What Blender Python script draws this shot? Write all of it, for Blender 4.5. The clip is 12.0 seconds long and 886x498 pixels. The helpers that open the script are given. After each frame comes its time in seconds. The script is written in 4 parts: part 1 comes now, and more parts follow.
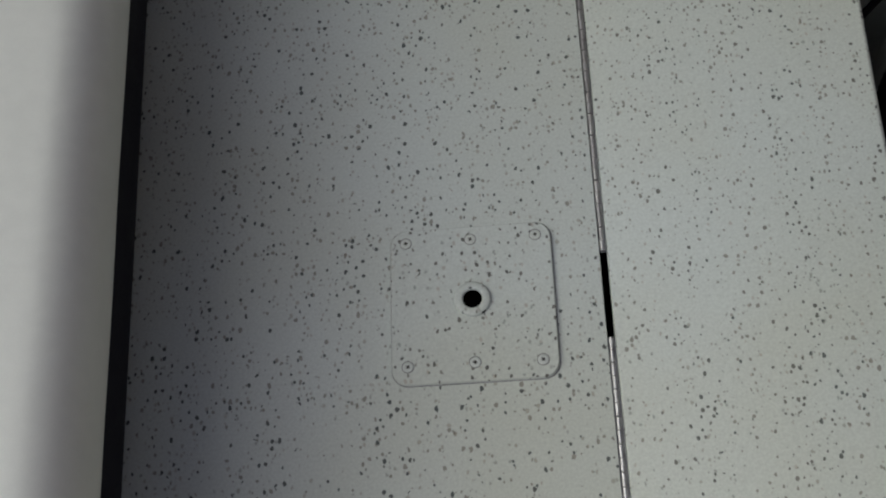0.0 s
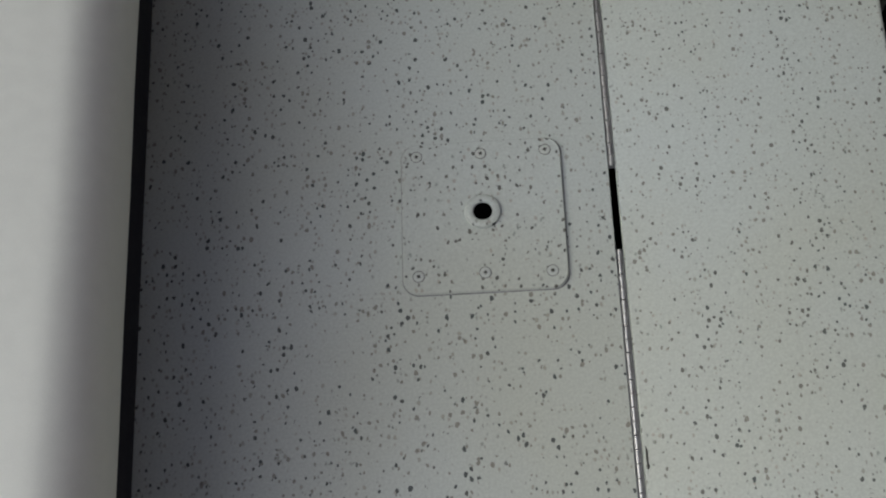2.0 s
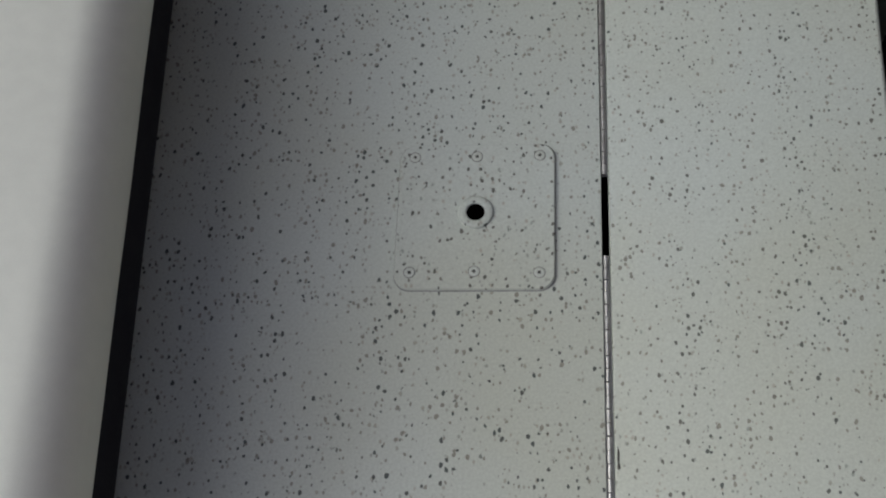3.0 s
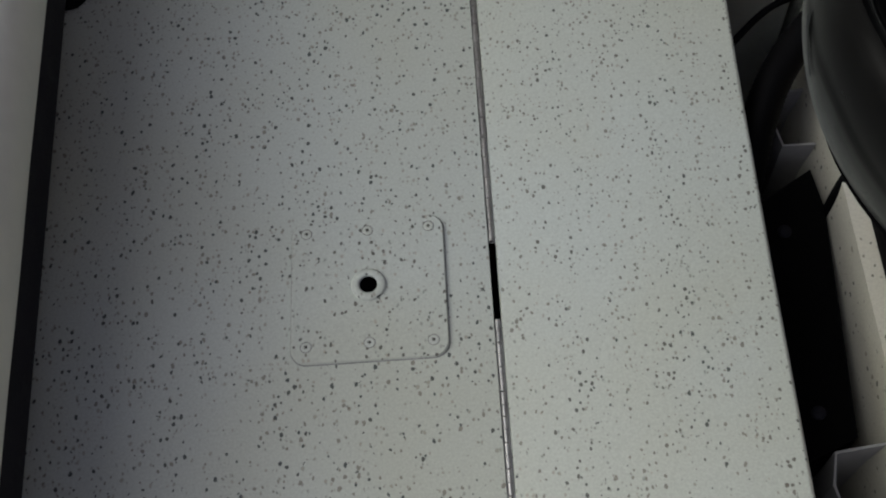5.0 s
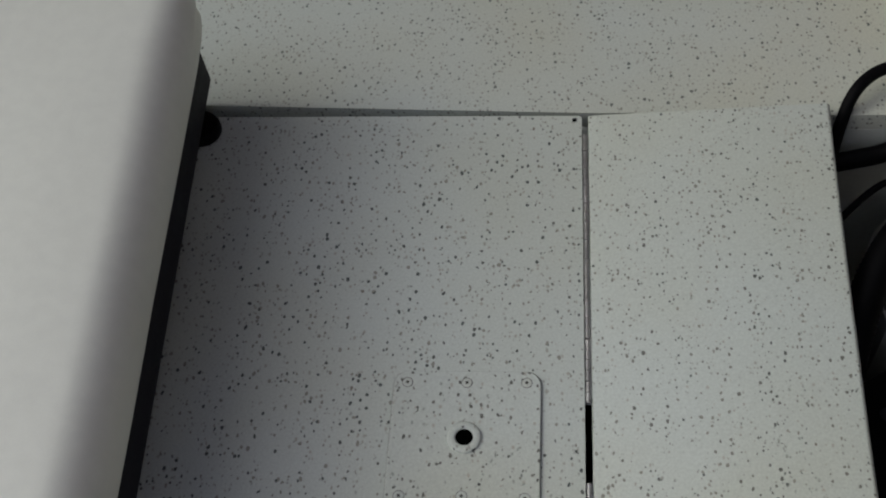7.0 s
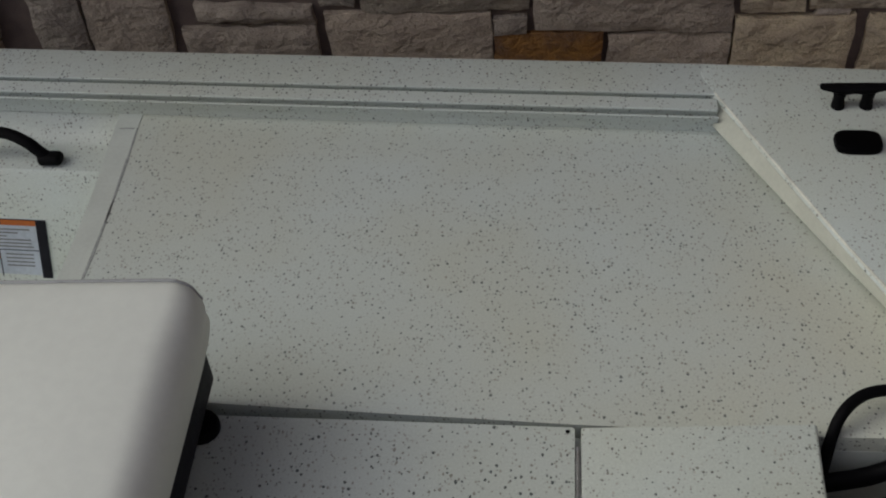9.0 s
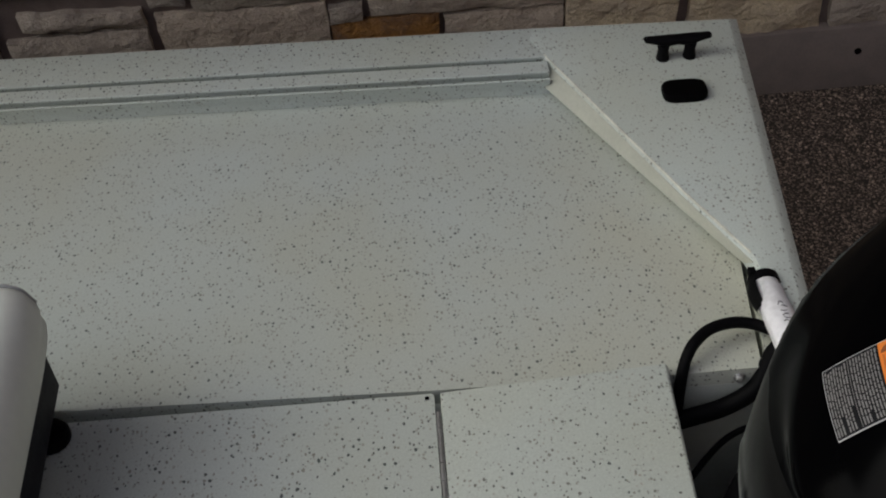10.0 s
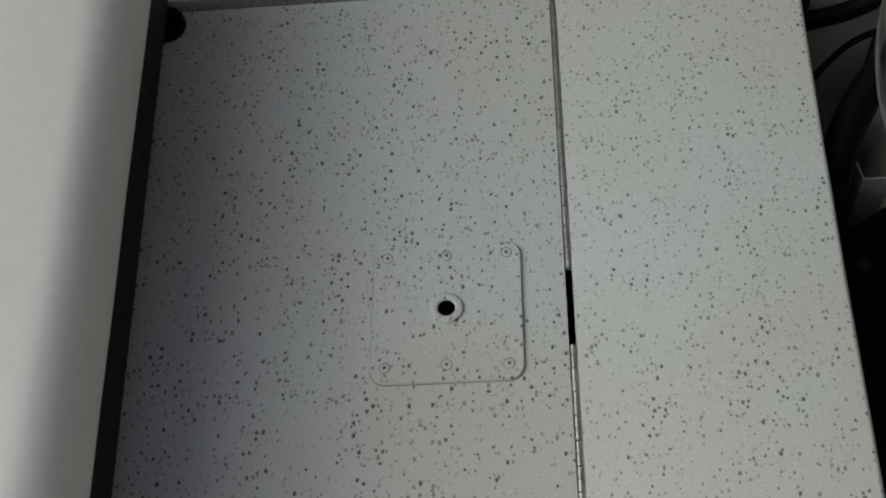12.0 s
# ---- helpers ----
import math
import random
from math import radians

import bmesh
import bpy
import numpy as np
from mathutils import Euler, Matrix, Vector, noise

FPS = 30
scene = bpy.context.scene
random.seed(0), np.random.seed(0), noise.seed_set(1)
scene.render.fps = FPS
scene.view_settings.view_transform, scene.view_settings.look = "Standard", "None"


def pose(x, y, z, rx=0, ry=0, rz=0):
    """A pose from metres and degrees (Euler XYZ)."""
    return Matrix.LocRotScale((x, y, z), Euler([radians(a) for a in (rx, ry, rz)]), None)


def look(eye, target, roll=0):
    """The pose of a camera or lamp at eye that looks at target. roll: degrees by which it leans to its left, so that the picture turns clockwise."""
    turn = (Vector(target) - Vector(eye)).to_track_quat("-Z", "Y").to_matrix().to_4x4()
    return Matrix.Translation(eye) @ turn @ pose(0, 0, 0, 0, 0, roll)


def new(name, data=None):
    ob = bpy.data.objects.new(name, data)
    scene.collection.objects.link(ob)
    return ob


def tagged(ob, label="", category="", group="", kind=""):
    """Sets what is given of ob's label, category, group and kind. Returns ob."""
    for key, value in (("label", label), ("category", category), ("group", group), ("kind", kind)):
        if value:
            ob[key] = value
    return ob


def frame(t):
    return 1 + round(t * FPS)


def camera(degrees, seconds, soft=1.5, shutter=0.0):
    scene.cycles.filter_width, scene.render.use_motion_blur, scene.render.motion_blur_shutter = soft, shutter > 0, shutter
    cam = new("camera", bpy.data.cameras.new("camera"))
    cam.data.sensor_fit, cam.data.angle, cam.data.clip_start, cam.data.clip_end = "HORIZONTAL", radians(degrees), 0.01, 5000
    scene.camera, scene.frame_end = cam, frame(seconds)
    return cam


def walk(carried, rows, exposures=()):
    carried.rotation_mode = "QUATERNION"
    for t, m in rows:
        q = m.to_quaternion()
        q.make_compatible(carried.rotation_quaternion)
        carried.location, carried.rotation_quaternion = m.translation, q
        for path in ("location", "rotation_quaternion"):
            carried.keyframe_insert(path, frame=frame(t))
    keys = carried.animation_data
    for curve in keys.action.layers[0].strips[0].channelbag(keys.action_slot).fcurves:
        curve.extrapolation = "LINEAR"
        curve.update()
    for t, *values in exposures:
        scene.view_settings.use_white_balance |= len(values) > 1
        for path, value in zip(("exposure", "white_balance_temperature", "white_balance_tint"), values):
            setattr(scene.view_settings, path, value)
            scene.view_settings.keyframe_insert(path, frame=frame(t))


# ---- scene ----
cam = camera(42.1, 12.0, soft=2.0)
PATH = [
    (0, 0.0802, -0.4556, 1.1561, 23.97, 6.19, -1.71),
    (0.2, 0.0786, -0.4515, 1.1567, 24.33, 6.06, -2.20),
    (0.5, 0.0778, -0.4496, 1.1636, 25.52, 5.78, -2.81),
    (0.8, 0.0616, -0.4603, 1.1528, 25.62, 4.65, -4.12),
    (1, 0.0529, -0.4695, 1.1484, 24.66, 3.63, -5.81),
    (1.2, 0.0433, -0.4708, 1.1424, 22.28, 2.04, -8.23),
    (1.3, 0.0389, -0.4707, 1.1392, 20.98, 1.45, -8.95),
    (1.5, 0.0310, -0.4739, 1.1376, 20.64, 1.26, -8.83),
    (1.7, 0.0288, -0.4849, 1.1403, 20.44, 3.44, -6.85),
    (1.8, 0.0294, -0.4924, 1.1417, 20.98, 4.20, -4.81),
    (2, 0.0324, -0.5115, 1.1505, 22.20, 4.43, -1.54),
    (2.2, 0.0488, -0.5244, 1.1524, 22.66, 5.22, 0.52),
    (2.5, 0.0778, -0.5484, 1.1563, 23.96, 5.88, 2.26),
    (2.7, 0.0927, -0.5499, 1.1678, 23.65, 5.93, 2.37),
    (4.3, 0.1245, -0.5729, 1.1604, 26.03, 4.36, -1.72),
    (4.5, 0.1278, -0.5822, 1.1622, 27.16, 3.50, -2.53),
    (4.8, 0.1257, -0.5784, 1.1775, 27.01, 2.66, -3.34),
    (5, 0.1235, -0.5734, 1.1833, 27.39, 3.17, -2.80),
    (5.2, 0.1076, -0.5815, 1.1893, 28.69, 3.12, 0.10),
    (5.5, 0.0850, -0.5951, 1.1936, 29.84, 2.96, 4.25),
    (5.7, 0.0859, -0.6067, 1.1991, 30.89, 3.56, 6.13),
    (5.8, 0.0870, -0.6128, 1.2000, 31.36, 3.71, 6.56),
    (6, 0.0884, -0.6227, 1.1993, 31.78, 3.24, 7.20),
    (6.2, 0.0994, -0.6142, 1.1948, 31.14, 2.84, 6.28),
    (6.3, 0.1040, -0.6106, 1.1914, 30.55, 2.08, 4.59),
    (6.5, 0.1149, -0.6035, 1.1845, 30.80, 2.01, 2.83),
    (6.7, 0.1160, -0.5770, 1.2078, 30.90, 3.88, 1.67),
    (6.8, 0.1183, -0.5654, 1.2184, 30.98, 4.81, 2.18),
    (7, 0.1216, -0.5424, 1.2406, 33.23, 5.27, 3.29),
    (7.2, 0.1133, -0.5341, 1.2728, 37.48, 4.70, 3.73),
    (7.5, 0.0931, -0.5497, 1.2835, 40.96, 3.75, 4.97),
    (7.7, 0.1036, -0.5452, 1.2770, 42.11, 4.22, 6.25),
    (9.3, 0.1315, -0.5128, 1.3101, 46.59, 3.66, 3.13),
    (9.5, 0.1407, -0.5089, 1.3073, 46.37, 3.14, 0.57),
    (9.8, 0.1525, -0.5296, 1.2857, 46.65, 2.69, -2.75),
    (10, 0.1613, -0.5409, 1.2677, 45.96, 3.47, -3.86),
    (10.2, 0.1657, -0.5492, 1.2515, 44.20, 3.61, -4.00),
    (10.3, 0.1666, -0.5569, 1.2475, 43.59, 3.75, -4.10),
    (10.5, 0.1685, -0.5727, 1.2401, 42.67, 3.39, -4.09),
    (10.8, 0.1646, -0.5805, 1.2272, 38.83, 4.06, -2.54),
    (11, 0.1606, -0.5872, 1.2229, 38.13, 4.60, -2.35),
    (11.2, 0.1478, -0.6024, 1.2121, 37.46, 4.85, -0.87),
    (11.3, 0.1416, -0.6142, 1.2083, 36.72, 4.84, -0.21),
    (11.4, 0.1353, -0.6314, 1.2058, 34.76, 4.89, 0.45),
    (11.5, 0.1363, -0.6254, 1.1866, 33.13, 5.45, 0.23),
    (11.8, 0.1330, -0.6104, 1.1967, 30.09, 6.15, -0.23),
    (12, 0.1306, -0.6022, 1.2025, 29.57, 6.35, 0.06),
]
walk(cam, [(t, pose(*p)) for t, *p in PATH], [(0, 0.04, 6340, 10), (6, 0.04, 6360, 10), (8, 0.03, 6440, 10), (10, 0.02, 6460, 10), (12, 0.04, 6400, 10)])

# ---- world and light ----
world = bpy.data.worlds.new("world")
scene.world = world
world.use_nodes = True
nt = world.node_tree
sky = nt.nodes.new("ShaderNodeTexSky")
sky.sky_type, sky.sun_disc = "NISHITA", False
sky.sun_elevation, sky.sun_rotation = radians(41), radians(-87)
sky.air_density, sky.dust_density, sky.ozone_density = 1.0, 4.0, 1.0
pale = nt.nodes.new("ShaderNodeHueSaturation")
pale.inputs["Saturation"].default_value = 0.50
pale.inputs["Hue"].default_value = 0.55
nt.links.new(sky.outputs[0], pale.inputs["Color"])
nt.links.new(pale.outputs[0], nt.nodes["Background"].inputs[0])
nt.nodes["Background"].inputs[1].default_value = 0.113
sun = new("sun", bpy.data.lights.new("sun", "SUN"))
sun.data.energy, sun.data.angle, sun.data.color = 1.03, radians(84), (1.0, 0.97, 0.95)
sun.matrix_world = look((-3.5, 0.2, 3.05), (0, 0, 0))


# ---- materials ----
def shader(name):
    m = bpy.data.materials.new(name)
    m.use_nodes = True
    t = m.node_tree
    return m, t, t.nodes["Principled BSDF"]


def node(t, kind, **inputs):
    n = t.nodes.new("ShaderNode" + kind)
    for key, value in inputs.items():
        n.inputs[key.replace("_", " ")].default_value = value
    return n


def math_node(t, op, a, b=None, clamp=False):
    n = t.nodes.new("ShaderNodeMath")
    n.operation, n.use_clamp = op, clamp
    for i, v in enumerate((a, b)):
        if v is None:
            continue
        if isinstance(v, (int, float)):
            n.inputs[i].default_value = v
        else:
            t.links.new(v, n.inputs[i])
    return n.outputs[0]


def ramp(t, value, lo, hi, a=0.0, b=1.0):
    n = t.nodes.new("ShaderNodeMapRange")
    n.interpolation_type = "SMOOTHSTEP"
    for i, v in ((1, lo), (2, hi), (3, a), (4, b)):
        if isinstance(v, (int, float)):
            n.inputs[i].default_value = v
        else:
            t.links.new(v, n.inputs[i])
    t.links.new(value, n.inputs[0])
    return n.outputs[0]


def mix(t, factor, a, b):
    n = t.nodes.new("ShaderNodeMix")
    n.data_type = "RGBA"
    for i, v in ((0, factor), (6, a), (7, b)):
        if isinstance(v, (int, float)):
            n.inputs[i].default_value = v
        elif isinstance(v, tuple):
            n.inputs[i].default_value = (*v, 1)
        else:
            t.links.new(v, n.inputs[i])
    return n.outputs[2]


def places(t, scale=(1, 1, 1), shift=(0, 0, 0)):
    g = t.nodes.new("ShaderNodeNewGeometry")
    m = t.nodes.new("ShaderNodeMapping")
    m.inputs["Scale"].default_value, m.inputs["Location"].default_value = scale, shift
    t.links.new(g.outputs["Position"], m.inputs["Vector"])
    return m.outputs[0]


def noise_at(t, where, scale, detail=3.0, rough=0.5):
    n = node(t, "TexNoise", Scale=scale, Detail=detail, Roughness=rough)
    t.links.new(where, n.inputs["Vector"])
    return n.outputs[0]


def bump(t, b, height, strength, distance):
    n = node(t, "Bump", Strength=strength, Distance=distance)
    t.links.new(height, n.inputs["Height"])
    t.links.new(n.outputs[0], b.inputs["Normal"])


def spots(t, where, scale, radius, share, soft, density):
    """A mask of paint spots: one in a cell, of a random size, thinned by density."""
    v = node(t, "TexVoronoi", Scale=scale, Randomness=1.0)
    t.links.new(where, v.inputs["Vector"])
    sep = t.nodes.new("ShaderNodeSeparateColor")
    t.links.new(v.outputs["Color"], sep.inputs[0])
    size = math_node(t, "MULTIPLY", math_node(t, "POWER", sep.outputs[0], 2.2), 0.62 * radius * scale)
    size = math_node(t, "ADD", size, 0.60 * radius * scale)
    rough = math_node(t, "MULTIPLY", math_node(t, "SUBTRACT", noise_at(t, where, 0.55 / radius, 1.0), 0.5), 1.9 * radius * scale)
    edge = math_node(t, "ADD", v.outputs["Distance"], rough)
    inside = ramp(t, math_node(t, "SUBTRACT", size, edge), -soft * scale, soft * scale)
    here = math_node(t, "LESS_THAN", sep.outputs[1], math_node(t, "MULTIPLY", density, share))
    return math_node(t, "MULTIPLY", math_node(t, "MULTIPLY", inside, here), ramp(t, sep.outputs[2], 0.0, 0.8, 0.68, 1.0)), sep.outputs[2]


def speckled(name, base, radius=0.0022, scale=132.0, stretch=(1.15, 0.88, 1.0), strength=0.8, shift=(0, 0, 0), soft=0.0004, warm=(1.01, 0.975, 0.88), grime=None):
    """Off-white deck paint with dark and brownish spatter."""
    m, t, b = shader(name)
    where = places(t, stretch, shift)
    plain = places(t)
    cloud = noise_at(t, plain, 2.2, 3.0)
    patch = noise_at(t, plain, 24.0, 2.5)
    density = ramp(t, patch, 0.34, 0.66, 0.36, 1.2)
    dark, tint = spots(t, where, scale, radius, 0.80, soft, density)
    brown, tone = spots(t, places(t, stretch, (3.1 + shift[0], 1.7, 0.4)), scale * 1.1, radius * 0.85, 0.5, soft * 1.2, density)
    fine, faint = spots(t, places(t, stretch, (7.3 + shift[0], 4.1, 0.9)), scale * 1.3, radius * 0.75, 0.2, soft, density)
    stain = mix(t, ramp(t, cloud, 0.3, 0.75), base, tuple(0.93 * c * k for c, k in zip(base, warm)))
    if grime:
        far = t.nodes.new("ShaderNodeVectorMath")
        far.operation = "DISTANCE"
        t.links.new(plain, far.inputs[0])
        far.inputs[1].default_value = grime
        reach = math_node(t, "ADD", far.outputs["Value"], math_node(t, "MULTIPLY", noise_at(t, plain, 7.0, 4.0), 0.35))
        stain = mix(t, ramp(t, reach, 0.2, 0.6, 0.75, 0.0), stain, tuple(c * k for c, k in zip(base, (0.99, 0.90, 0.76))))
    col = mix(t, math_node(t, "MULTIPLY", brown, 0.6 * strength), stain, mix(t, tone, (0.25, 0.155, 0.08), (0.15, 0.18, 0.155)))
    col = mix(t, math_node(t, "MULTIPLY", fine, 0.62 * strength), col, (0.15, 0.15, 0.125))
    col = mix(t, math_node(t, "MULTIPLY", dark, strength), col, mix(t, tint, (0.12, 0.08, 0.05), (0.03, 0.042, 0.042)))
    peel = noise_at(t, plain, 330.0, 2.0, 0.6)
    hsv = node(t, "HueSaturation")
    t.links.new(col, hsv.inputs["Color"])
    t.links.new(ramp(t, peel, 0.25, 0.75, 0.93, 1.07), hsv.inputs["Value"])
    t.links.new(hsv.outputs[0], b.inputs["Base Color"])
    t.links.new(ramp(t, cloud, 0.2, 0.8, 0.42, 0.58), b.inputs["Roughness"])
    bump(t, b, math_node(t, "ADD", noise_at(t, plain, 420.0, 2.0), math_node(t, "MULTIPLY", noise_at(t, plain, 9.0, 2.0), 1.5)), 0.12, 0.002)
    return m


def worn(name, color, rough=0.5, metal=0.0, grain=120.0, change=0.15, height=0.1, coat=0.0, spec=0.5):
    """A plain surface with two scales of tone and relief."""
    m, t, b = shader(name)
    where = places(t)
    big, small = noise_at(t, where, grain * 0.08, 3.0), noise_at(t, where, grain, 3.0)
    both = math_node(t, "ADD", math_node(t, "MULTIPLY", big, 0.6), math_node(t, "MULTIPLY", small, 0.4))
    col = mix(t, ramp(t, both, 0.3, 0.7), tuple(c * (1 - change) for c in color), tuple(min(1, c * (1 + change)) for c in color))
    t.links.new(col, b.inputs["Base Color"])
    t.links.new(ramp(t, both, 0.3, 0.7, rough * 0.85, min(1, rough * 1.15)), b.inputs["Roughness"])
    b.inputs["Metallic"].default_value, b.inputs["Coat Weight"].default_value, b.inputs["Specular IOR Level"].default_value = metal, coat, spec
    bump(t, b, both, height, 0.002)
    return m


BASE = (0.527, 0.577, 0.543)
LID = speckled("lid_paint", BASE, 0.0023, 126.0, strength=0.92, soft=0.0006)
PANEL = speckled("panel_paint", BASE, 0.0020, 138.0, strength=0.88, shift=(1.7, 0, 0), soft=0.0005)
DECK = speckled("deck_paint", BASE, 0.0020, 140.0, (1.10, 0.84, 1.0), 0.80, (5.3, 0, 0), 0.0007, (1.02, 0.965, 0.86), (0.58, 0.66, 0.0))
RAIL = speckled("rail_paint", (0.535, 0.588, 0.562), 0.0020, 138.0, (1.10, 0.84, 1.0), 0.86, (2.3, 0, 0), 0.0006)
PLAIN = worn("plain_paint", (0.525, 0.56, 0.51), 0.5, 0, 160, 0.07)
# even grey for the knees, darker than the plain paint
GREY = worn("grey_knee_sheet", (0.33, 0.33, 0.32), 0.6, 0, 160, 0.12)
CHIPPED = worn("chipped_edge", (0.58, 0.59, 0.52), 0.7, 0, 420, 0.25, 0.5)
CREAM = worn("cream_paint", (0.475, 0.485, 0.415), 0.55, 0, 130, 0.09)
WELL = speckled("well_paint", (0.5, 0.5, 0.45), 0.0024, 80.0, shift=(9.1, 0, 0))
VINYL = worn("white_vinyl", (0.645, 0.668, 0.615), 0.42, 0, 700, 0.03, 0.12)
PIPING = worn("grey_piping", (0.34, 0.35, 0.345), 0.55)
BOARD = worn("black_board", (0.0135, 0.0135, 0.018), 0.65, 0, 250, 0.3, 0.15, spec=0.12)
RUBBER = worn("black_rubber", (0.0022, 0.0022, 0.0027), 0.6, 0, 300, 0.3, spec=0.08)
VOID = worn("bore_black", (0.001, 0.001, 0.001), 0.9, spec=0.0)
GLOSS = worn("black_gelcoat", (0.001, 0.001, 0.0012), 0.13, 0, 500, 0.1, 0.0, 0.0, 0.03)
# lighter copy of the gelcoat: the deck's reflection is put in the colour
SIDE_SHEEN = worn("black_gelcoat_sheen", (0.0042, 0.0042, 0.0041), 0.32, 0, 500, 0.1, 0.0, 0.0, 0.12)
BLACKOUT = worn("black_plastic", (0.0012, 0.0012, 0.0014), 0.6, 0, 300, 0.3, spec=0.05)
LABEL = worn("label_black", (0.008, 0.008, 0.009), 0.5, spec=0.1)
RECESS_SCUFF = worn("recess_shade_and_scuff", (0.06, 0.06, 0.05), 0.8)
STEEL = worn("hinge_steel", (0.52, 0.52, 0.51), 0.42, 0.85, 500, 0.2)
TUBE = worn("white_tube", (0.75, 0.75, 0.76), 0.4)
PAPER = worn("paper", (0.78, 0.78, 0.8), 0.7)
INK = worn("ink", (0.06, 0.06, 0.07), 0.8)
PALE = worn("pale_print", (0.42, 0.42, 0.43), 0.6)
PRINT = worn("small_print", (0.17, 0.165, 0.16), 0.6)
ORANGE = worn("orange_print", (0.66, 0.185, 0.015), 0.55, 0, 300, 0.06)
AMBER = worn("dark_orange_print", (0.42, 0.105, 0.010), 0.55)
RUSTY = worn("brown_print", (0.20, 0.055, 0.010), 0.6)
CARD = worn("label_paper", (0.42, 0.465, 0.515), 0.6)
SILVER = worn("silver_print", (0.012, 0.0135, 0.016), 0.4, 0.0, 90, 0.45, spec=0.2)
FILLER = worn("joint_filler", (0.30, 0.315, 0.30), 0.8, 0, 90, 0.35)
GAP_RING = worn("grey_gap_ring", (0.21, 0.215, 0.195), 0.8, 0, 400, 0.3)
EDGE_BEAD = worn("bead_edge_shadow", (0.30, 0.31, 0.29), 0.75, 0, 300, 0.3)
RED = worn("red_plastic", (0.5, 0.02, 0.03), 0.35)
MORTAR = worn("mortar", (0.165, 0.128, 0.11), 0.95, 0, 200, 0.25, 0.5)
BROWN = worn("brown_wall_coat", (0.22, 0.17, 0.135), 0.95, 0, 200, 0.25, 0.5)
ADDED_SLAB = worn("added_slab_dark", (0.05, 0.042, 0.036), 0.8, 0, 60, 0.2)
KERB = worn("kerb_concrete", (0.205, 0.172, 0.153), 0.92, 0, 160, 0.14, 0.4)


def stone_material(name, color, streak):
    """Rough-split limestone: grain, streaks and a tone of its own for every stone."""
    m, t, b = shader(name)
    info = t.nodes.new("ShaderNodeObjectInfo")
    where = places(t, (1, 1, 1.6))
    grain, cloud = noise_at(t, where, 160.0, 4.0, 0.6), noise_at(t, where, 11.0, 4.0, 0.6)
    col = mix(t, ramp(t, cloud, 0.35, 0.68), color, streak)
    col = mix(t, ramp(t, grain, 0.4, 0.75), col, tuple(c * 0.6 for c in color))
    hsv = node(t, "HueSaturation")
    t.links.new(col, hsv.inputs["Color"])
    t.links.new(ramp(t, info.outputs["Random"], 0, 1, 0.80, 1.18), hsv.inputs["Value"])
    t.links.new(ramp(t, info.outputs["Random"], 0, 1, 0.85, 1.15), hsv.inputs["Saturation"])
    t.links.new(hsv.outputs[0], b.inputs["Base Color"])
    b.inputs["Roughness"].default_value = 0.92
    chips = noise_at(t, where, 34.0, 3.0, 0.55)
    bump(t, b, math_node(t, "ADD", math_node(t, "MULTIPLY", grain, 0.35), math_node(t, "ADD", math_node(t, "MULTIPLY", cloud, 3.0), chips)), 1.0, 0.010)
    return m


STONE = stone_material("limestone", (0.545, 0.47, 0.375), (0.425, 0.36, 0.295))
TAN = stone_material("tan_limestone", (0.59, 0.505, 0.365), (0.455, 0.385, 0.295))
RUST = stone_material("rusty_limestone", (0.40, 0.20, 0.06), (0.17, 0.10, 0.06))


def aggregate():
    """Washed aggregate: small brown and grey stones in dark paste."""
    m, t, b = shader("aggregate")
    where = places(t)
    v = node(t, "TexVoronoi", Scale=150.0)
    t.links.new(where, v.inputs["Vector"])
    sep = t.nodes.new("ShaderNodeSeparateColor")
    t.links.new(v.outputs["Color"], sep.inputs[0])
    col = mix(t, ramp(t, sep.outputs[0], 0.1, 0.95), (0.10, 0.075, 0.058), (0.36, 0.275, 0.215))
    col = mix(t, ramp(t, v.outputs["Distance"], 0.35, 0.6), col, (0.03, 0.024, 0.02))
    col = mix(t, ramp(t, noise_at(t, where, 3.0), 0.3, 0.7, 0.0, 0.35), col, (0.05, 0.04, 0.032))
    t.links.new(col, b.inputs["Base Color"])
    b.inputs["Roughness"].default_value = 0.85
    bump(t, b, math_node(t, "SUBTRACT", 0.6, v.outputs["Distance"]), 0.8, 0.004)
    return m


AGGREGATE = aggregate()


def pebble_material():
    m, t, b = shader("pebble")
    g = t.nodes.new("ShaderNodeNewGeometry")
    col = mix(t, g.outputs["Random Per Island"], (0.10, 0.074, 0.058), (0.44, 0.34, 0.265))
    t.links.new(col, b.inputs["Base Color"])
    b.inputs["Roughness"].default_value = 0.8
    return m


PEBBLE = pebble_material()


# ---- mesh helpers ----
def link_mesh(name, bm, mat, smooth=None):
    bmesh.ops.recalc_face_normals(bm, faces=bm.faces)
    me = bpy.data.meshes.new(name)
    bm.to_mesh(me)
    bm.free()
    me.materials.append(mat)
    if smooth is not None:
        for p in me.polygons:
            p.use_smooth = True
        me.set_sharp_from_angle(angle=radians(smooth))
    return new(name, me)


def part(name, bm, mat, parent, label="", smooth=None):
    ob = link_mesh(name, bm, mat, smooth)
    ob.parent = parent
    return tagged(ob, label=label)


def thing(name, bm, mat, label="", category="", smooth=None, kind="", group=""):
    return tagged(link_mesh(name, bm, mat, smooth), label, category, group, kind)


def base(name, place, label, category, group="", turn=0):
    ob = new(name)
    ob.matrix_world = pose(*place, 0, 0, turn)
    return tagged(ob, label, category, group)


